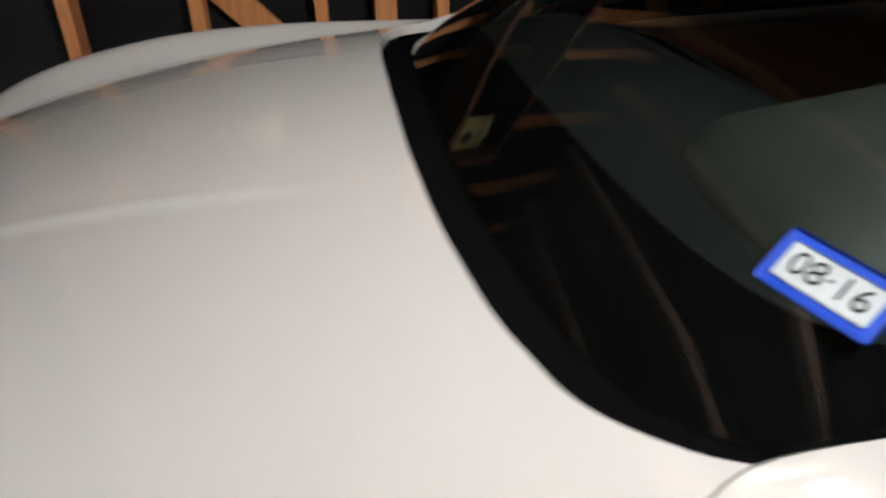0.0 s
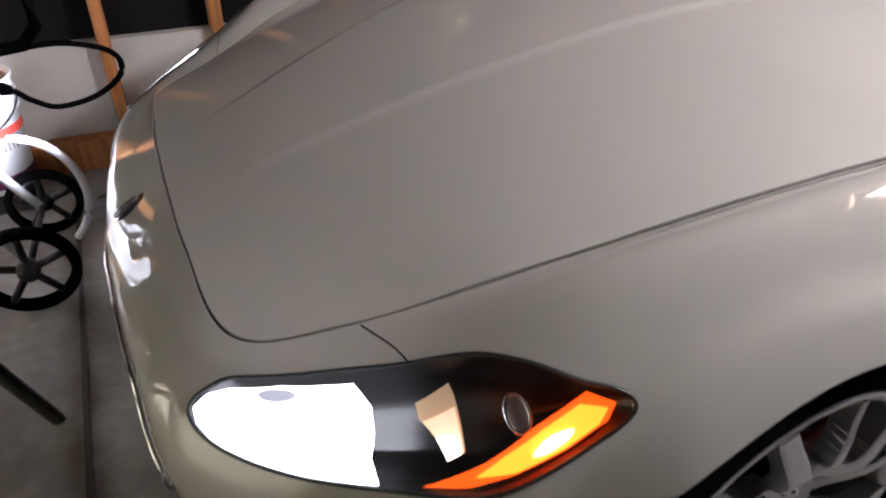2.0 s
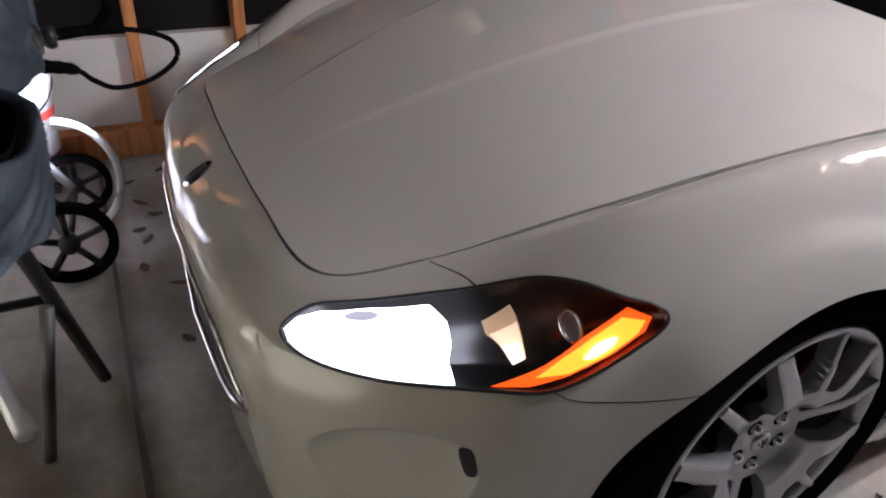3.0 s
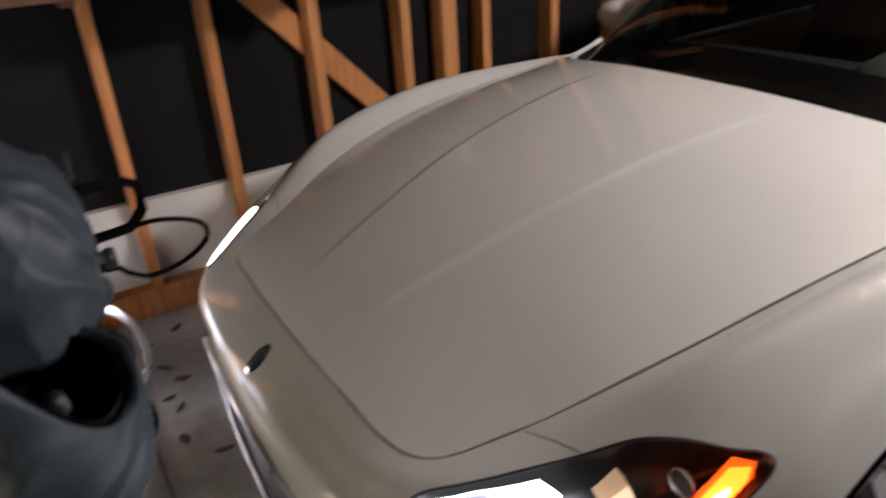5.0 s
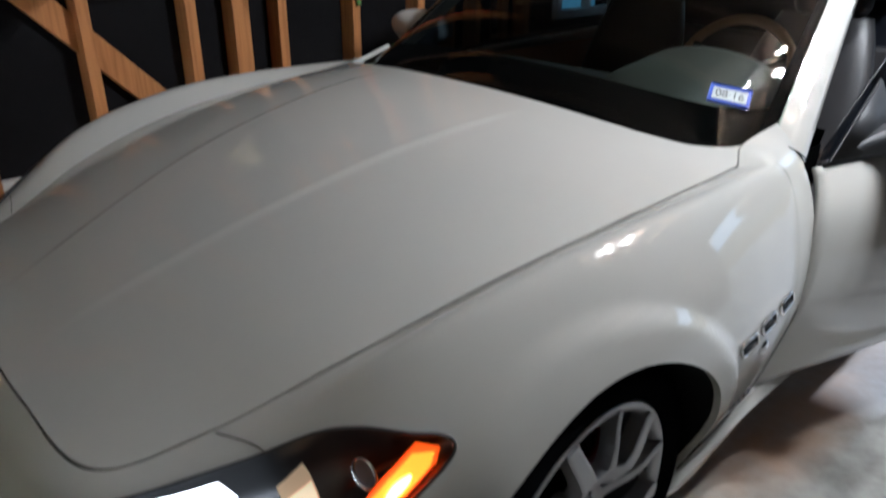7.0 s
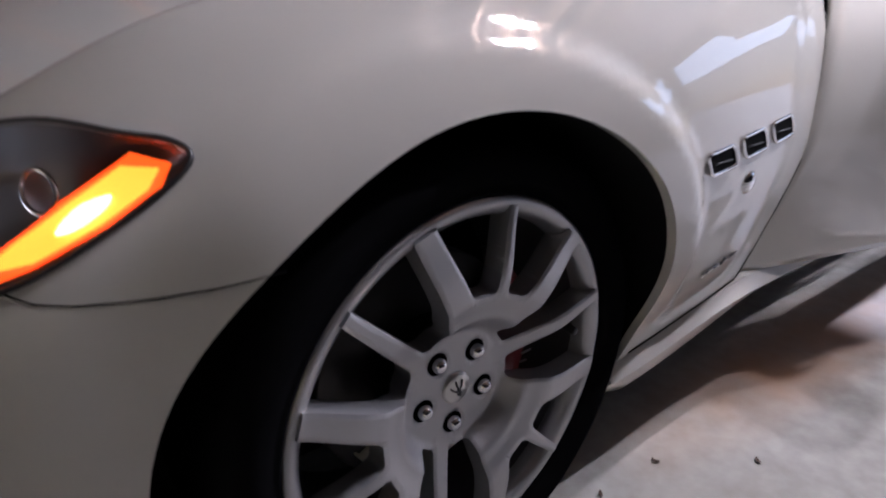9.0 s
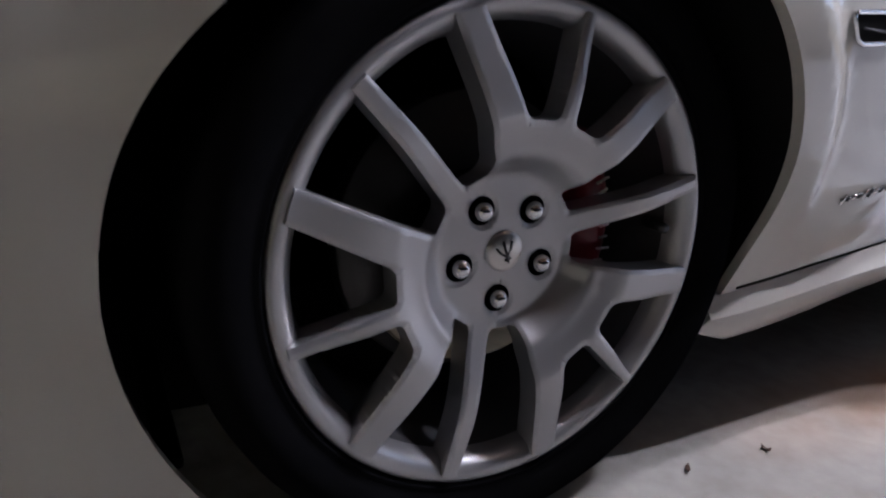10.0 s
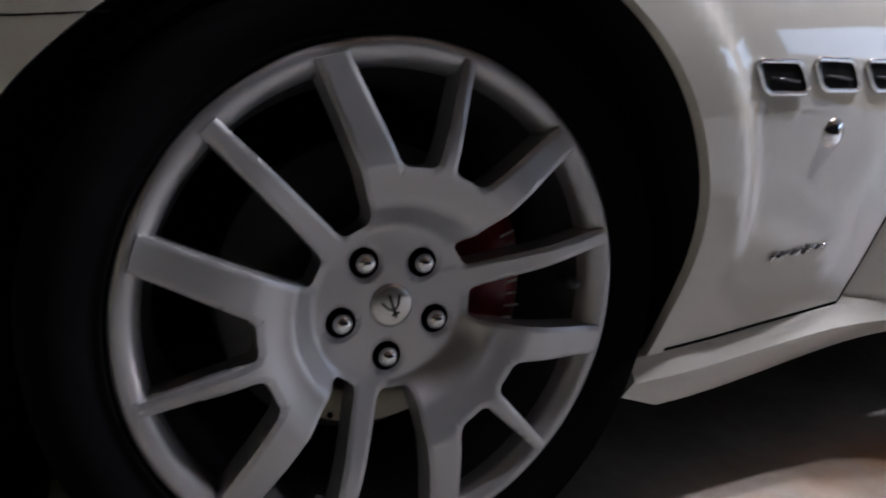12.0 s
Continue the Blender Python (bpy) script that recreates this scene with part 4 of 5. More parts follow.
    for a in (-117, -111):
        part("plate_hole", lathe([(0.0, -0.001), (0.0032, -0.001), (0.0034, 0.002)], 12, "y", (0.141 * math.cos(radians(a)), 0.039, 0.141 * math.sin(radians(a)))), LINER, shield)
    part("valve_stem", tube([(0.226, 0.02, 0.012), (0.224, 0.0, 0.012), (0.221, -0.018, 0.012)], [0.008, 0.0075, 0.006], 10), BLACK_TRIM, wheel)
    return wheel


wheel = build_wheel(car)
wheel.matrix_basis = Matrix.Translation((0.0026, -0.865, 0.3405)) @ Matrix.Rotation(radians(1.8), 4, "Z")
for x, y, turn in ((0.003, 0.866, 180), (2.942, -0.866, 0), (2.942, 0.866, 180)):
    w = copy_thing(wheel, Matrix.Translation((x, y, 0.341)) @ Matrix.Rotation(radians(turn), 4, "Z"))


def body_y(x, z):
    """How far out the front body stands at that x and z."""
    s, r = min(((s, r) for s in np.linspace(1.5, 7, 23) for r in np.linspace(1, 5, 17)), key=lambda q: (shell(*q) - Vector((x, 0, z))).xz.length)
    return shell_over(s, r, x, z).y


LINER_Y, LINER_R = {}, {}
for k, a in enumerate(np.linspace(radians(-22), radians(205), 50)):
    LINER_R[k] = arch_r(ARCH[0] + math.cos(a), ARCH[1] + math.sin(a)) + 0.001
    LINER_Y[k] = body_y(ARCH[0] + LINER_R[k] * math.cos(a), ARCH[1] + LINER_R[k] * math.sin(a)) + 0.010
for side in (1, -1):
    for cx in (ARCH[0], 2.942):
        rows = [[(cx + LINER_R[k] * math.cos(a), side * y, ARCH[1] + LINER_R[k] * math.sin(a)) for y in (LINER_Y[k] if cx < 1 else -0.86, -0.60, -0.50)] for k, a in enumerate(np.linspace(radians(-22), radians(205), 50))]
        part("arch_liner", grid_bm(rows), LINER, car)
        # Dark back sheet, lowered and widened over floor that lies in shade.
        part("arch_back", grid_bm([[(cx + 0.52 * u, side * -0.50, 0.012 + 0.57 * v) for u in (-1, 0, 1)] for v in (0, 1)]), LINER, car)

# ---- mirrors, interior, windscreen sticker ----
for side, door in zip((1, -1), DOORS):
    rows = []
    for a in np.linspace(0, math.pi, 18):
        row = []
        for b in np.linspace(0, 2 * math.pi, 32, endpoint=False):
            u, v = math.cos(b), math.sin(b)
            row.append((1.165 + 0.085 * math.cos(a) - 0.03 * u * math.sin(a), side * (-0.925 - 0.118 * u * math.sin(a) ** 0.6), 0.958 + 0.070 * v * math.sin(a) ** 0.55 + 0.012 * u))
        rows.append(row)
    bm = grid_bm(rows, True)
    bmesh.ops.remove_doubles(bm, verts=bm.verts, dist=1e-4)
    part("door_mirror", bm, PAINT, door, "white door mirror housing")
    part("mirror_glass", grid_bm([[(1.252 - 0.02 * u, side * (-0.925 - 0.085 * u), 0.958 + 0.045 * v) for u in (-1, 1)] for v in (-1, 1)]), CHROME, door)
    rows = []
    for k in np.linspace(0, 1, 16):
        x = 0.905 + 0.315 * k
        y, z = belt(x)
        h, out = 0.086 * smooth_step(0.0, 0.85, k) ** 0.8, 0.075 * smooth_step(0.25, 1.0, k)
        rows.append([(x, side * (y + 0.012), z + 0.004), (x, side * (y - 0.004 - 0.4 * out), z + 0.008), (x, side * (y - out - 0.002), z + 0.35 * h + 0.006), (x - 0.01, side * (y - out), z + 0.8 * h + 0.006), (x, side * (y - 0.3 * out + 0.004), z + h + 0.004), (x, side * (y + 0.016), z + h + 0.002)])
    part("mirror_arm", grid_bm(rows), ARM_BLACK, door, "satin black flared mirror foot")
    bm = bmesh.new()
    tri = [Vector((0.905, side * -0.812, 0.858)), Vector((1.165, side * -0.815, 0.868)), Vector((1.115, side * -0.752, 1.030))]
    rim_a = [bm.verts.new(v) for v in tri]
    rim_b = [bm.verts.new(v + Vector((0, side * -0.010, 0.002))) for v in tri]
    bm.faces.new(rim_a)
    bm.faces.new(rim_b)
    for k in range(3):
        bm.faces.new((rim_a[k], rim_a[(k + 1) % 3], rim_b[(k + 1) % 3], rim_b[k]))
    bmesh.ops.bevel(bm, geom=bm.edges[:], offset=0.003, segments=2, affect="EDGES")
    part("mirror_sail", bm, ARM_BLACK, door, "black triangular mirror mount")
    part("window_seal", tube([(x, side * (belt(x)[0] + 0.004), belt(x)[1] + 0.003) for x in np.linspace(0.90, 2.3, 24)], 0.010, 8), BLACK_TRIM, door)

rows = []
for u in np.linspace(-1, 1, 31):
    row = []
    for v in np.linspace(0, 1, 14):
        foot, far = screen(u, 0.02), Vector((1.16 - 0.05 * u * u, 0.73 * u, 0.93))
        q = foot.lerp(far, v)
        q.z = min(q.z, screen(u * 0.97, 0.02).z + 0.0) - 0.03 + 0.03 * math.sin(v * math.pi) + 0.015 * v
        row.append(q)
    row.append(Vector((1.20, 0.73 * u, 0.86)))
    row.append(Vector((1.17, 0.70 * u, 0.60)))
    rows.append(row)
part("dashboard", grid_bm(rows), DASH, car, "dark dashboard top")
rows = []
for a in np.linspace(0, math.pi, 28):
    row = []
    for v in np.linspace(0, 1, 22) ** 1.6:
        nose = math.sqrt(1 - (1 - min(1, v / 0.42)) ** 2)
        row.append((0.845 + 0.355 * v, -0.37 + (0.215 + 0.02 * v) * (0.12 + 0.88 * nose) * math.cos(a), 0.912 + (0.012 + (0.055 + 0.055 * v) * nose) * math.sin(a) ** 0.8))
    rows.append(row)
part("instrument_cowl", thicken(grid_bm(rows), 0.012), DASHTOP, car, "domed hood over the dials")
wheel_c, tilt = Vector((1.33, -0.37, 0.93)), Matrix.Rotation(radians(-65), 3, "Y")
steering = part("steering_wheel", tube([wheel_c + tilt @ Vector((0.185 * math.cos(a), 0.185 * math.sin(a), 0)) for a in np.linspace(0, 2 * math.pi, 40, endpoint=False)], 0.016, 10, True), LEATHER, car, "tan leather steering wheel")
for a in (0, 120, 240):
    part("wheel_spoke", tube([wheel_c, wheel_c + tilt @ Vector((0.18 * math.cos(radians(a + 180)), 0.18 * math.sin(radians(a + 180)), 0))], 0.014, 8), DASH, steering)
part("wheel_boss", lathe([(0.0, -0.02), (0.05, -0.018), (0.06, 0.0), (0.05, 0.02), (0.0, 0.03)], 24, "z", wheel_c), DASH, steering)
for y in (-0.37, 0.37):
    rows = []
    for v in np.linspace(0, 1, 16):
        w = 0.25 * (1 - 0.35 * v**3)
        z, x = 0.52 + 0.55 * v, 1.82 + 0.20 * v
        rows.append([(x + 0.07 * math.cos(a) - 0.02 * abs(math.sin(a)) , y + w * math.sin(a), z) for a in np.linspace(0, 2 * math.pi, 24, endpoint=False)])
    seat = part("seat_back", grid_bm(rows, True), SEAT, car, "dark leather front seat")
    part("headrest", box((1.98, y - 0.13, 1.06), (2.10, y + 0.13, 1.22), 0.045, 4), SEAT, seat)
    part("seat_base", box((1.35, y - 0.25, 0.36), (1.86, y + 0.25, 0.52), 0.05, 4), SEAT, seat)
rows = []
for u in np.linspace(-0.97, 0.97, 17):
    h = screen(u, 1)
    rows.append([(h.x + 0.03 + (2.72 - h.x) * w, 0.635 * u, h.z - 0.028 + 0.060 * math.sin(min(1, w * 1.15) * math.pi * 0.62) - 0.20 * max(0, w - 0.5) ** 1.6) for w in np.linspace(0, 1, 16)])
part("headliner", grid_bm(rows), NAVY, car, "dark blue-black roof lining")
part("rear_seat", box((2.38, -0.70, 0.50), (2.56, 0.70, 1.10), 0.05, 4), NAVY, car, "dark rear seat back")
for side in (1, -1):
    part("centre_pillar", grid_bm([[(2.24 + 0.06 * v + 0.10 * k, side * (-0.80 + 0.15 * v + 0.02 * k), 0.86 + 0.46 * v) for k in (0, 1)] for v in np.linspace(0, 1, 8)]), NAVY, car, "dark pillar behind the door")
    # Black sheet put in the open door's front gap for its shade.
    part("door_gap_shade", grid_bm([[(x, side * (-0.775 - 0.02 * (0.86 - z)), z) for x in (0.60, 0.75, 0.90, 1.06)] for z in (0.30, 0.58, 0.86)]), GAP, car)
part("cabin_floor", box((0.75, -0.76, 0.24), (2.8, 0.76, 0.30)), DASH, car)
part("parcel_shelf", box((2.35, -0.74, 0.50), (2.85, 0.74, 0.93), 0.02), SEAT, car)
part("cabin_mirror", box((1.12, -0.10, 1.185), (1.14, 0.10, 1.235), 0.01), DASH, car)


def screen_frame(u, v):
    """Origin, across and up on the inner face of the windscreen."""
    p = screen(u, v)
    across = (screen(u - 0.01, v) - screen(u + 0.01, v)).normalized()
    up = (screen(u, v + 0.01) - screen(u, v - 0.01)).normalized()
    return p, across, up


STK_U, STK_V = -0.868, 0.222
p, across, up = screen_frame(STK_U, STK_V)
normal = across.cross(up).normalized()
if normal.z < 0:
    normal = -normal
base = Matrix((across, up, normal)).transposed().to_4x4()
base.translation = p + normal * 0.003
sticker = tagged(part("inspection_sticker", box((-0.055, -0.030, -0.0008), (0.055, 0.030, 0.0006), 0.004), STICKER_BLUE, smooth=False), "blue and white dated sticker on the windscreen glass", "sticker")
sticker.matrix_basis = base @ Matrix.Scale(0.9, 4)
part("sticker_label", box((-0.045, -0.019, 0.0005), (0.045, 0.019, 0.0012), 0.002), STICKER_WHITE, sticker, "pale white printed panel", False)
font = bpy.data.curves.new("sticker_date", "FONT")
font.body, font.size, font.align_x, font.align_y, font.extrude = "08\u00b716", 0.034, "CENTER", "CENTER", 0.0002
font.materials.append(BLACK_TRIM)
date = new("sticker_date", font)
date.parent = sticker
date.location = (0, 0, 0.0016)
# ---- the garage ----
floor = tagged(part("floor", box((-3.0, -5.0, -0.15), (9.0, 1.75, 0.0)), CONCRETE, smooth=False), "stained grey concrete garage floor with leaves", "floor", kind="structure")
tagged(part("wall_back", joined(box((-3.0, 1.56, 0.0), (2.8, 1.75, 2.6)), box((3.5, 1.56, 0.0), (5.0, 1.75, 2.6)), box((2.8, 1.56, 0.0), (3.5, 1.75, 0.8)), box((2.8, 1.56, 1.8), (3.5, 1.75, 2.6))), TARPAPER, smooth=False), "black sheathing between bare timber studs", "wall", kind="structure")
tagged(part("wall_front", box((-2.55, -5.0, 0.0), (-2.4, 1.56, 2.6)), TARPAPER, smooth=False), "dark unfinished garage wall", "wall", kind="structure")
tagged(part("wall_side", box((-3.0, -5.15, 0.0), (5.0, -5.0, 2.6)), TARPAPER, smooth=False), "dark unfinished garage wall", "wall", kind="structure")
tagged(part("ceiling", box((-3.15, -5.15, 2.6), (5.0, 1.75, 2.7)), CEILING, smooth=False), "bare brown roof boards over the joists", "ceiling", kind="structure")
for k in range(18):
    tagged(part("joist", box((-2.3 + 0.41 * k, -4.99, 2.44), (-2.3 + 0.41 * k + 0.045, 1.55, 2.599), 0.003), JOIST, smooth=False), "bare brown ceiling joist", "timber", "ceiling joists")
tagged(part("wall_rear", joined(box((4.9, 0.2, 0.0), (5.0, 1.56, 2.6)), box((4.9, -3.7, 2.06), (5.0, 0.2, 2.6)), box((4.9, -5.0, 0.0), (5.0, -3.7, 2.6))), TARPAPER, smooth=False), "wall round the open garage doorway", "wall", kind="structure")
garage_door = thing("door_1", "sectional garage door raised open under the ceiling", "garage door", kind="structure")
for k in range(4):
    part("door_panel", box((4.85 - 0.55 * k - 0.545, -3.7, 2.40), (4.85 - 0.55 * k, 0.2, 2.438), 0.006), GREY_PLASTIC, garage_door, smooth=False)
tagged(part("ground", box((9.0, -60.0, -0.16), (120.0, 60.0, -0.02)), CONCRETE, smooth=False), "pale concrete drive outside the garage", "ground", kind="structure")
tagged(part("wall_base", box((-3.0, 1.515, 0.12), (5.0, 1.558, 0.46)), WHITEWALL, smooth=False), "white painted board along the wall foot", "wall", kind="structure")
# Unseen board added before the nose to bounce headlamp light onto it.
tagged(part("wall_base", box((-2.398, -5.0, 0.0), (-2.36, 1.44, 0.90)), BOUNCE_CREAM, smooth=False), "unseen cream board added to bounce headlamp light at the nose", "wall", kind="structure")
tagged(part("sole_plate", box((-3.0, 1.45, 0.0), (5.0, 1.556, 0.12), 0.004), STUD, smooth=False), "pine sole plate lying on the concrete", "timber", kind="structure")
for x, w in [(-2.06, .04), (-1.65, .04), (-1.245, .04), (-0.826, .042), (-0.432, .042), (-0.022, .045), (0.385, .045), (0.588, .075), (0.802, .042), (1.20, .042), (1.605, .045), (1.825, .042), (2.02, .042), (2.24, .042), (2.43, .042), (3.62, .042), (4.06, .042), (4.47, .042)]:
    tagged(part("stud", box((x, 1.455, 0.12), (x + w, 1.558, 2.6), 0.003), STUD, smooth=False), "bare pine wall stud", "timber", "wall studs")
# ---- timber brace, shelf and what stands on it ----


def bar_between(a, b, w, h, bevel=0.003):
    """A squared timber from a to b, as deep as w across the wall and h in its face."""
    a, b = Vector(a), Vector(b)
    d = b - a
    bm = box((-w / 2, -h / 2, 0), (w / 2, h / 2, d.length), bevel)
    z = d.normalized()
    x = Vector((0, 1, 0))
    y = z.cross(x)
    m = Matrix((x, y, z)).transposed().to_4x4()
    m.translation = a
    bmesh.ops.transform(bm, matrix=m, verts=bm.verts)
    return bm


tagged(part("diagonal_brace", bar_between((-0.70, 1.535, 1.68), (0.42, 1.535, 0.50), 0.04, 0.10), STUD, smooth=False), "diagonal pine brace let in behind the studs", "timber")
tagged(part("leaning_lath", bar_between((2.18, 1.42, 0.0), (2.06, 1.44, 2.3), 0.02, 0.035), SHELFWOOD, smooth=False), "thin pale lath leaning on the wall", "timber")

shelf = thing("wall_shelf", "rough pine box shelf fixed to the studs", "shelf", at=(0.4, 1.2, 1.3))


def shelf_part(name, lo, hi, mat=None, label=""):
    ob = part(name, box(lo, hi, 0.003), mat or SHELFWOOD, shelf, label, False)
    ob.matrix_parent_inverse = Matrix.Translation((-0.4, -1.2, -1.3))
    return ob


shelf_part("shelf_board", (0.045, 1.02, 1.302), (0.762, 1.454, 1.322))
shelf_part("end_board", (0.764, 1.005, 1.205), (0.786, 1.454, 1.62))
shelf_part("side_board", (0.005, 1.005, 1.215), (0.043, 1.454, 1.62))
shelf_part("end_cleat", (0.56, 1.40, 1.215), (0.762, 1.453, 1.300))
shelf_part("upper_board", (0.045, 1.02, 1.60), (0.762, 1.454, 1.62))
tagged(part("loose_board", box((0.22, 1.16, 1.3235), (0.64, 1.25, 1.358), 0.004), SHELFWOOD, smooth=False), "short pine offcut lying on the shelf", "board")

bench = thing("wall_bench", "deep pine bench built onto the studs", "bench", at=(-0.6, 1.2, 1.3))
for name, lo, hi in (("front_rail", (-1.30, 1.02, 1.250), (0.003, 1.058, 1.328)), ("bench_top", (-1.30, 1.02, 1.330), (0.003, 1.454, 1.350)), ("bench_bracket", (-0.09, 1.06, 1.23), (-0.05, 1.454, 1.328)), ("bench_bracket", (-0.90, 1.06, 1.23), (-0.86, 1.454, 1.328))):
    ob = part(name, box(lo, hi, 0.003), SHELFWOOD, bench, smooth=False)
    ob.matrix_parent_inverse = Matrix.Translation((0.6, -1.2, -1.3))
rag_rows = []
for u in np.linspace(-1, 1, 16):
    rag_rows.append([(-0.28 + 0.14 * u, 1.12 + 0.07 * v, 1.353 + 0.018 * max(0, 1 - u * u - v * v) * (1 + math.sin(9 * u + 5 * v)) + 0.004) for v in np.linspace(-1, 1, 12)])
tagged(part("crumpled_rag", thicken(grid_bm(rag_rows), 0.003), WHITEWALL), "crumpled white rag lying on the bench", "rag")

can = thing("coffee_can", "yellow and black printed coffee can on the shelf", "can", at=(0.135, 1.125, 1.3225))
part("can_body", lathe([(0.0, 0.0), (0.076, 0.0), (0.078, 0.003), (0.076, 0.008), (0.076, 0.150), (0.078, 0.155), (0.076, 0.158)], 40, "z"), CAN_YELLOW, can)
part("can_lid", lathe([(0.078, 0.150), (0.080, 0.156), (0.078, 0.163), (0.0, 0.163)], 40, "z"), CREAM, can)
for z0, h in ((0.012, 0.006), (0.118, 0.010)):
    part("can_band", lathe([(0.0764, z0), (0.0768, z0 + 0.001), (0.0768, z0 + h), (0.0764, z0 + h + 0.001)], 40, "z"), BLACK_TRIM, can)
for a0, a1, z0, z1 in ((-112, -66, 0.055, 0.085), (-100, -72, 0.030, 0.060), (-82, -58, 0.040, 0.075)):
    rows = []
    for a in np.linspace(a0, a1, 10):
        k = math.sin((a - a0) / (a1 - a0) * math.pi) ** 0.5
        m = (z0 + z1) / 2
        rows.append([(0.0768 * math.cos(radians(a)), 0.0768 * math.sin(radians(a)), m + (z - m) * k) for z in (z0, z1)])
    part("can_emblem", grid_bm(rows), BLACK_TRIM, can)

tape = tagged(part("marking_stick", tube([(1.222, 1.437, 1.02), (1.24, 1.437, 1.6), (1.25, 1.437, 2.1)], 0.012, 10), ORANGE), "bright orange marking stick hung on a stud", "stick")
part("stick_tip", tube([(1.2215, 1.437, 0.995), (1.222, 1.437, 1.022)], 0.0122, 10), GREEN, tape)

# ---- window in the side wall ----
window = thing("window_1", "white-framed window in the side wall", "window", kind="structure")
for lo, hi in (((2.80, 1.52, 0.80), (2.85, 1.60, 1.80)), ((3.45, 1.52, 0.80), (3.50, 1.60, 1.80)), ((2.85, 1.52, 0.80), (3.45, 1.60, 0.85)), ((2.85, 1.52, 1.75), (3.45, 1.60, 1.80)), ((3.13, 1.53, 0.85), (3.16, 1.59, 1.75))):
    part("window_frame", box(lo, hi, 0.004), WHITEWALL, window, smooth=False)

tagged(part("backdrop", box((2.3, 2.6, 0.4), (5.2, 2.62, 2.6)), emitter("bright_yard", (0.28, 0.66, 0.82), 0.8), smooth=False), "bright bluish yard outside the window", "backdrop", kind="structure")

# ---- bucket, stroller, covered stand, cable ----
# Block added to raise the bucket; dark colour keeps it from showing lit.
tagged(part("bucket_block", box((-1.36, 1.22, 0.0), (-1.15, 1.445, 0.076), 0.004), GRIT, smooth=False), "dark block added under the bucket to raise it", "timber")
bucket = thing("paint_bucket", "white plastic paint bucket with a red stripe on an added block", "bucket", at=(-1.255, 1.335, 0.0765))
part("bucket_body", lathe([(0.0, 0.004), (0.128, 0.0), (0.132, 0.006), (0.146, 0.26), (0.153, 0.262), (0.153, 0.272), (0.147, 0.275), (0.149, 0.305), (0.156, 0.308), (0.156, 0.318), (0.150, 0.322), (0.152, 0.362), (0.158, 0.366), (0.152, 0.372), (0.143, 0.366), (0.141, 0.30)], 56, "z"), WHITE_PLASTIC, bucket)
part("bucket_lid", lathe([(0.143, 0.352), (0.10, 0.346), (0.03, 0.350), (0.0, 0.352)], 40, "z"), GREY_PLASTIC, bucket)


def bucket_r(z):
    return 0.1322 + 0.014 * z / 0.26


def bucket_patch(name, a0, a1, z0, z1, mat, lift=0.0006):
    rows = [[((bucket_r(z) + lift) * math.cos(radians(a)), (bucket_r(z) + lift) * math.sin(radians(a)), z) for z in np.linspace(z0, z1, 5)] for a in np.linspace(a0, a1, 26)]
    return part(name, grid_bm(rows), mat, bucket)


bucket_patch("label_stripe", -150, 10, 0.195, 0.225, RED)
bucket_patch("label_foot", -150, 10, 0.02, 0.06, MAROON)
for k in range(8):
    bucket_patch("label_bar", -62 + 6.5 * k, -58 + 6.5 * k, 0.145, 0.172, GREY_PLASTIC, 0.0008)
part("bucket_handle", tube([(0.158 * math.cos(a), 0.158 * math.sin(a), 0.315 - 0.10 * math.sin(a - math.pi)) for a in np.linspace(math.pi, 2 * math.pi, 24)], 0.003, 8), BLACK_TRIM, bucket)


def small_wheel(parent, at, r, name="stroller_wheel"):
    w = part(name, lathe([(r * 0.80, -0.018), (r * 0.93, -0.022), (r, -0.010), (r, 0.010), (r * 0.93, 0.022), (r * 0.80, 0.018)], 44), RUBBER, parent, "black moulded wheel")
    w.location = at
    part("wheel_hub", lathe([(0.0, -0.024), (r * 0.2, -0.022), (r * 0.24, 0.0), (r * 0.2, 0.022), (0.0, 0.024)], 24), BLACK_TRIM, w)
    for k in range(5):
        a = radians(72 * k + 20)
        part("wheel_arm", tube([(r * 0.18 * math.cos(a), 0, r * 0.18 * math.sin(a)), (r * 0.82 * math.cos(a), 0, r * 0.82 * math.sin(a))], 0.011, 8), BLACK_TRIM, w)
    return w


stroller = thing("folded_stroller", "folded stroller with silver tubes and black wheels", "stroller", at=(-1.265, 0.80, 0.0))


def S(x, y, z):
    return (x + 1.3, y - 0.9, z)


small_wheel(stroller, S(-1.15, 0.72, 0.133), 0.132)
small_wheel(stroller, S(-1.12, 1.14, 0.113), 0.112)
small_wheel(stroller, S(-1.72, 0.72, 0.133), 0.132)
for pts in ([(-1.16, 0.78, 0.13), (-1.30, 0.80, 0.42), (-1.50, 0.80, 0.80), (-1.62, 0.80, 0.95)], [(-1.13, 1.10, 0.12), (-1.28, 1.06, 0.40), (-1.50, 1.06, 0.80), (-1.62, 1.06, 0.95)], [(-1.70, 0.76, 0.13), (-1.45, 0.80, 0.35), (-1.24, 0.86, 0.58), (-1.16, 0.92, 0.50)], [(-1.70, 1.10, 0.13), (-1.45, 1.06, 0.35), (-1.22, 1.00, 0.56), (-1.16, 0.95, 0.50)]):
    part("frame_tube", tube([S(*q) for q in pts], 0.014, 10), SILVER_TUBE, stroller)
arc = [S(-1.13 + 0.17 * math.cos(a) - 0.02, 1.00, 0.20 + 0.20 * math.sin(a)) for a in np.linspace(-0.9, 1.5, 18)]
part("wheel_guard", tube(arc, 0.012, 10), SILVER_TUBE, stroller)
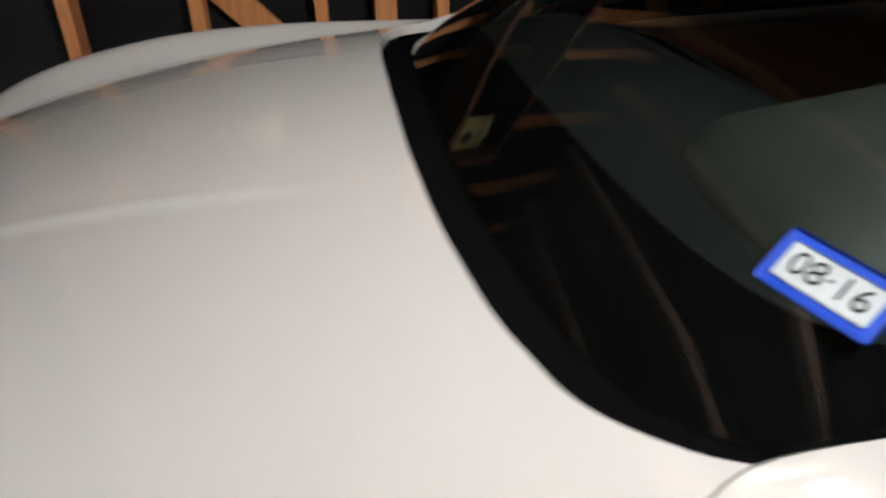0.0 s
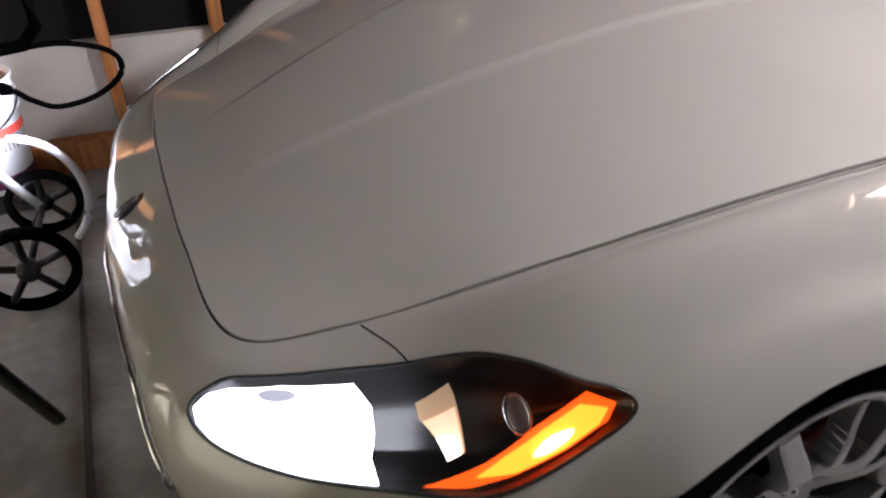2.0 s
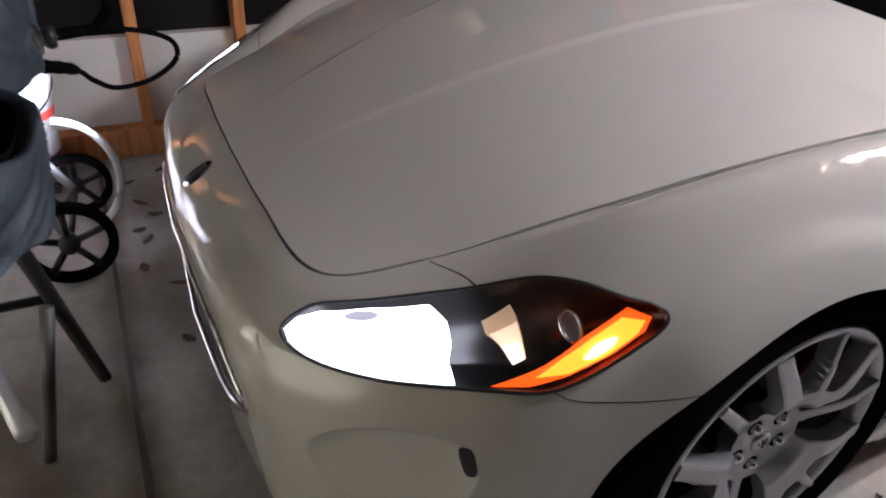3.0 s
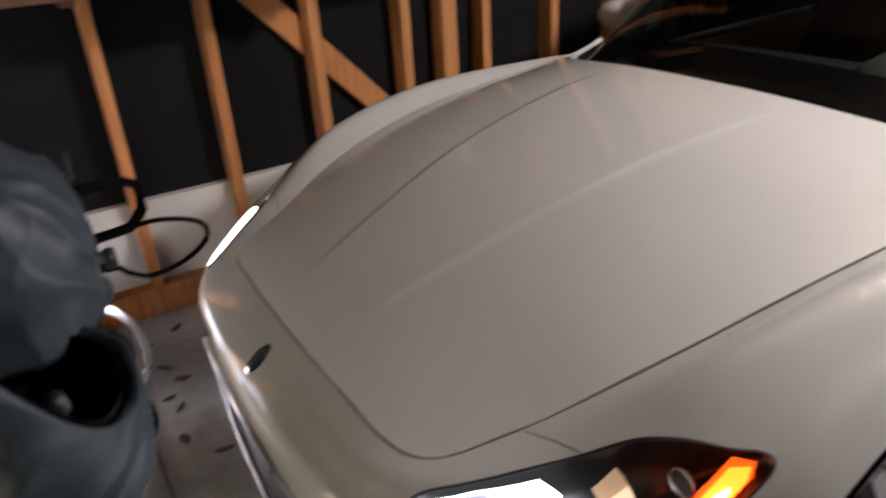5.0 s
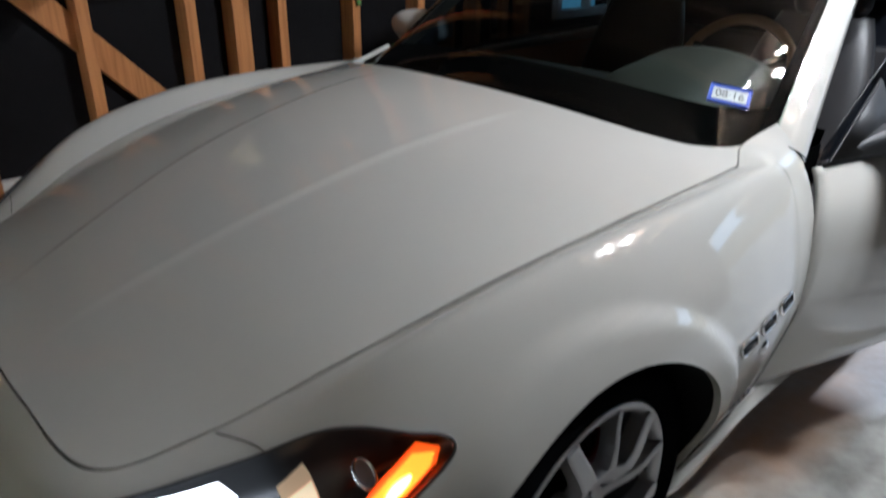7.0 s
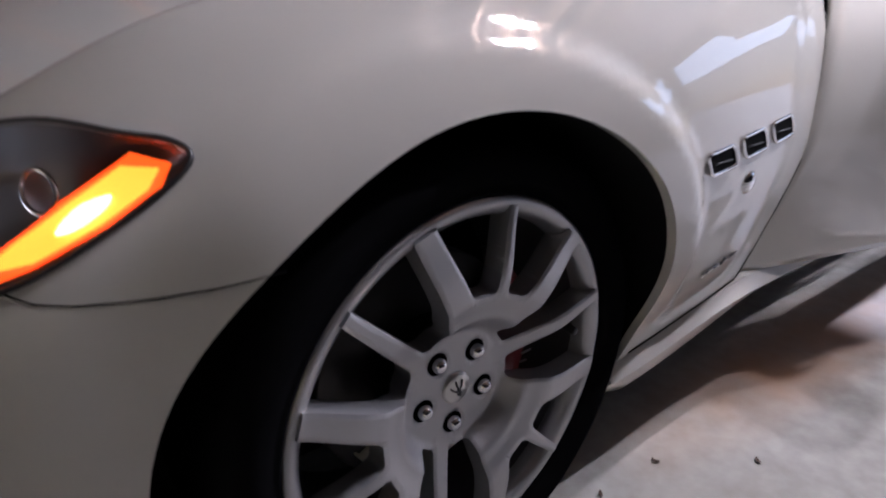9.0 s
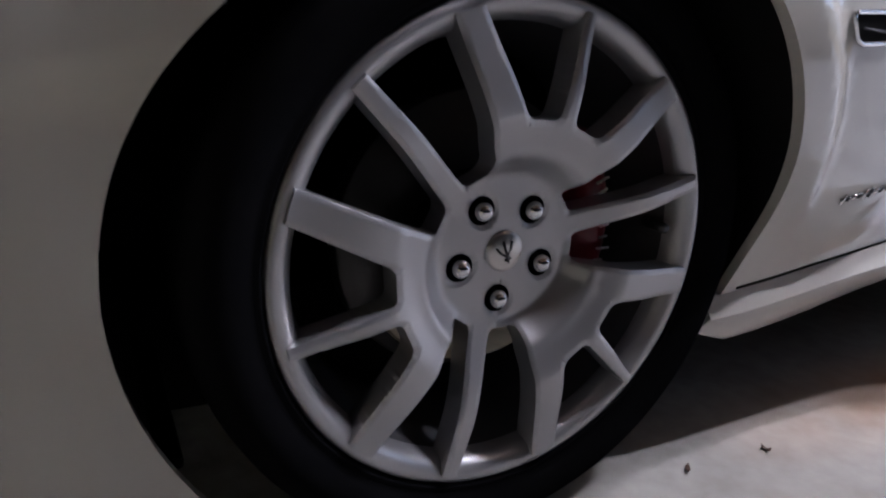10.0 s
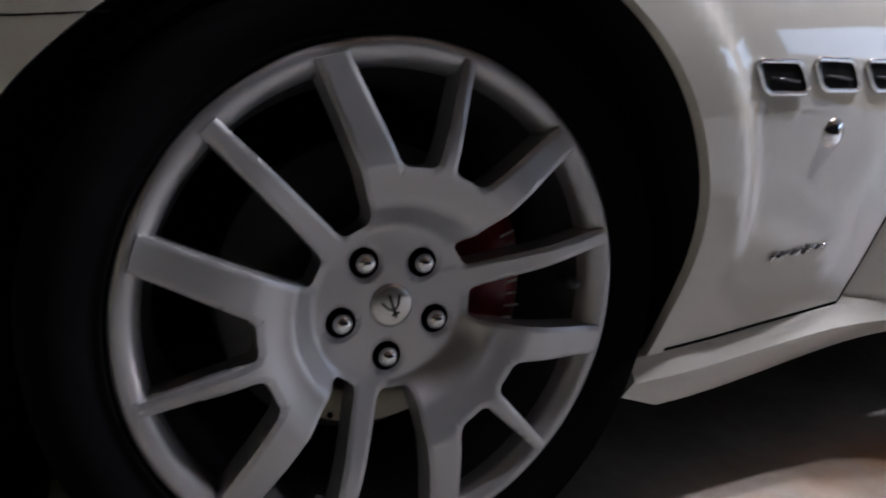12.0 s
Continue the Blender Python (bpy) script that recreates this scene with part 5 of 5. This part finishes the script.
part("axle", tube([S(-1.15, 0.70, 0.133), S(-1.12, 1.16, 0.118)], 0.010, 8), BLACK_TRIM, stroller)
rows = []
for v in np.linspace(0, 1, 14):
    rows.append([S(-1.36 - 0.22 * v + 0.05 * math.sin(5 * u + 3 * v), 0.93 + 0.16 * u, 0.36 + 0.42 * v + 0.02 * math.sin(7 * u)) for u in np.linspace(-1, 1, 14)])
part("seat_cloth", thicken(grid_bm(rows), 0.015), WHITE_CLOTH, stroller, "white cloth seat glaring in the headlamps")
part("handle_bar", tube([S(-1.62, 0.78, 0.95), S(-1.66, 0.93, 0.98), S(-1.62, 1.08, 0.95)], 0.017, 10), BLACK_TRIM, stroller)

stand = thing("pushchair", "pushchair under a dark grey-blue fabric canopy", "pushchair", at=(-1.325, 0.0, 0.0))
noise.seed_set(4)


def canopy_sheet(cx, cy, cz, rx, ry, rz, first, last):
    """A fabric hood stretched over hoops: each bay sags between its hoops and is creased."""
    rows = []
    for b in np.linspace(first, last, 84):
        bay = abs(math.sin(radians(b - first) * 180 / (last - first) * 2.0))
        row = []
        for h in np.linspace(0.03, math.pi - 0.03, 96):
            w = math.sin(h) ** 0.65
            d = Vector((-math.cos(h), -math.cos(radians(b)) * w, math.sin(radians(b)) * w))
            q = Vector((d.x * 2.2 + 4.0, d.y * 3.4, d.z * 2.2))
            crease = 1 - abs(noise.noise(Vector((h * 1.1 + b * 0.012, b * 0.030, 1.7))))
            small = 1 - abs(noise.noise(Vector((h * 2.2 - b * 0.02, b * 0.055, 6.1))))
            k = 0.95 - 0.05 * bay + 0.07 * noise.noise(q) + 0.05 * crease**7 + 0.016 * small**8
            row.append((cx + rx * k * d.x, cy + ry * k * d.y, cz + rz * k * d.z))
        rows.append(row)
    return thicken(grid_bm(rows), 0.004)


seat_rim_z = spline([0, 45, 90, 135, 180, 225, 250, 270, 305, 330, 360], [0.862, 0.852, 0.862, 0.950, 1.060, 1.130, 1.090, 1.010, 0.880, 0.848, 0.862])


def seat_sheet(cx, cy, rx, ry, foot, inner):
    """The hanging seat: from a dipping rim to a hem, in upright folds that open downwards; or its inner wall."""
    rows = []
    for v in np.linspace(0 if inner else -0.16, 1, 46):
        row = []
        for a in np.linspace(0, 360, 150, endpoint=False):
            c, s_ = math.cos(radians(a)), math.sin(radians(a))
            top = float(seat_rim_z(a))
            z = top + (foot - top) * v if v > 0 else top - 0.9 * v * v
            c2, s2 = math.cos(radians(a + 75 * v)), math.sin(radians(a + 75 * v))
            fold = noise.noise(Vector((2.2 * c2, 2.2 * s2, 1.2 * v + 3.0))) + 0.6 * (1 - abs(noise.noise(Vector((3.4 * c2 + 3, 3.4 * s2, 1.0 * v))))) ** 5
            k = 1 + (0.03 * math.sin(math.pi * min(1, v * 1.25)) - 0.15 * v + 0.13 * v * fold + 0.03 * fold if not inner else -0.17 - 0.25 * v)
            if v < 0:
                k = 1 + 0.03 * fold + 1.25 * v
            row.append((cx + rx * k * c, cy + ry * k * s_, z))
        rows.append(row)
    if inner:
        rows.append([(cx, cy, foot)] * 150)
    bm = grid_bm(rows, True)
    bmesh.ops.remove_doubles(bm, verts=bm.verts, dist=1e-5)
    return bm


part("canopy", canopy_sheet(0.124, 0.080, 0.875, 0.186, 0.235, 0.272, -12, 205), DARK_CLOTH, stand, "dark grey-blue creased fabric canopy")
part("seat_fabric", thicken(seat_sheet(0.140, -0.27, 0.155, 0.22, 0.70, False), 0.005), DARK_CLOTH, stand, "dark grey-blue fabric seat hanging in folds")
# The seat's inner wall is coloured black for the shade inside it.
part("seat_hollow", seat_sheet(0.140, -0.27, 0.155, 0.22, 0.74, True), LINER, stand, "inner wall of the seat, its shade coloured black")
rim_path = [(0.140 + 0.126 * math.cos(radians(a)), -0.27 + 0.178 * math.sin(radians(a)), float(seat_rim_z(a)) - 0.024) for a in np.linspace(0, 360, 90, endpoint=False)]
part("seat_piping", tube(rim_path, 0.0045, 8, True), DARK_CLOTH, stand)
for a, b in (((0.250, 0.150, 0.0), (0.178, -0.28, 0.84)), ((0.0, 0.150, 0.0), (0.10, -0.28, 0.84)), ((-0.04, -0.44, 0.0), (0.10, -0.16, 0.84))):
    part("chair_leg", tube([a, b], 0.016, 8), BLACK_TRIM, stand)
part("cross_bar", tube([(0.2175, -0.05, 0.40), (0.06, -0.05, 0.40), (-0.02, -0.05, 0.40)], 0.010, 8), BLACK_TRIM, stand)
part("rear_strut", tube([(0.205, -0.08, 0.40), (0.122, -0.08, 0.0)], 0.014, 8), STRUT_GREY, stand, "grey metal strut")
part("foot_rest", tube([(0.035, 0.08, 0.20), (0.08, -0.05, 0.203), (0.125, -0.20, 0.20)], 0.022, 10), SILVER_TUBE, stand, "shiny silver foot rest bar")
part("back_rest", box((0.02, 0.00, 0.60), (0.21, 0.05, 0.95), 0.02), LINER, stand)
for x in (-0.062, 0.318):
    part("canopy_pivot", lathe([(0.0, -0.012), (0.018, -0.010), (0.022, 0.0), (0.018, 0.010), (0.0, 0.012)], 20, "x", (x, 0.08, 0.875)), BLACK_TRIM, stand)
part("canopy_loop", tube([(0.300, 0.20 + 0.022 * math.cos(a), 1.03 + 0.026 * math.sin(a)) for a in np.linspace(0, 6.283, 16, endpoint=False)], 0.004, 6, True), BLACK_TRIM, stand)

hose = [(-1.348, 0.44, 0.76), (-1.15, 0.45, 0.72), (-1.0, 0.47, 0.690), (-0.955, 0.49, 0.650), (-0.905, 0.50, 0.622), (-0.82, 0.50, 0.637), (-0.757, 0.48, 0.69), (-0.767, 0.48, 0.74), (-0.86, 0.49, 0.768), (-0.99, 0.47, 0.775), (-1.348, 0.45, 0.80)]
hc = spline(range(len(hose)), hose)
cable = tagged(part("cable_loop", tube([hc(t) for t in np.linspace(0, 10, 90)], 0.0066, 8), RUBBER), "black rubber cable loop hanging over the stroller", "cable")
part("cable_plug", tube([hc(t) for t in np.linspace(1.3, 2.2, 10)], [0.017, 0.016, 0.015, 0.017, 0.014, 0.016, 0.013, 0.015, 0.012, 0.010], 10), RUBBER, cable)
post = tagged(part("dark_stand_post", tube([(-1.38, 0.45, 0.0), (-1.38, 0.45, 0.93)], 0.02, 10), BLACK_TRIM), "dark post carrying the cable loop", "post")

part("post_strap", tube([(-1.38, 0.43, 0.90), (-1.10, 0.42, 0.905), (-0.93, 0.41, 0.915), (-0.895, 0.415, 0.895), (-0.895, 0.425, 0.83), (-0.93, 0.43, 0.79), (-1.10, 0.44, 0.77), (-1.38, 0.44, 0.78)], 0.013, 8), RUBBER, post, "black padded strap")

# ---- leaves and grit on the floor, the slab joint ----
tagged(part("slab_joint", box((-1.022, -4.9, 0.001), (-1.008, 1.445, 0.003)), GRIT, smooth=False), "dirt-filled joint between floor slabs", "joint", kind="structure")
random.seed(7)
leaf_spots = [(-0.903, 0.784), (-0.858, 0.225), (-0.923, 0.855), (-0.925, 1.22), (-0.80, 1.30), (-0.86, 0.95), (-0.84, 0.50), (-0.93, 0.62), (0.317, -0.896), (0.195, -0.94), (0.467, -0.902), (0.303, -1.10), (0.62, -1.02), (-0.90, 1.05), (-0.78, 0.10)]
for x, y in leaf_spots:
    big = x < 0
    n, l, w = 7, (random.uniform(0.022, 0.04) if big else 0.007), (random.uniform(0.008, 0.014) if big else 0.003)
    rows = []
    for u in np.linspace(-1, 1, n):
        k = (1 - u * u) ** 0.6 * w + 0.0008
        rows.append([(l * u, -k, 0.003 + 0.006 * u * u), (l * u, 0, 0.002), (l * u, k, 0.004 + 0.004 * u * u)])
    leaf = tagged(part("fallen_leaf" if big else "grit_crumb", thicken(grid_bm(rows), 0.0008), LEAF), "dry brown leaf lying on the concrete" if big else "dark crumb of grit on the concrete", "leaf" if big else "grit", "leaves on the floor" if big else "grit by the wheel")
    leaf.matrix_basis = Matrix.Translation((x, y, 0.0)) @ Matrix.Rotation(random.uniform(0, 6.28), 4, "Z")

# ---- ceiling lamp ----
fixture = thing("ceiling_lamp", "bare four-bulb lamp hung under the garage joists", "lamp", at=(LAMP_AT[0], LAMP_AT[1], 2.35))
part("lamp_plate", box((-0.16, -0.16, 0.12), (0.16, 0.16, 0.139), 0.006), WHITEWALL, fixture)
part("hanger_rod", tube([(0, 0, 0.13), (0, 0, 0.249)], 0.008, 8), SATIN, fixture)
for dx, dy in ((-0.12, -0.12), (0.12, -0.12), (-0.12, 0.12), (0.12, 0.12)):
    part("bulb_socket", lathe([(0.02, 0.12), (0.02, 0.06), (0.014, 0.055)], 16, "z", (dx, dy, 0)), WHITEWALL, fixture)
    part("bulb", lathe([(0.0, -0.05), (0.022, -0.042), (0.032, -0.02), (0.032, 0.0), (0.022, 0.03), (0.014, 0.06)], 20, "z", (dx, dy, 0)), BULB, fixture)
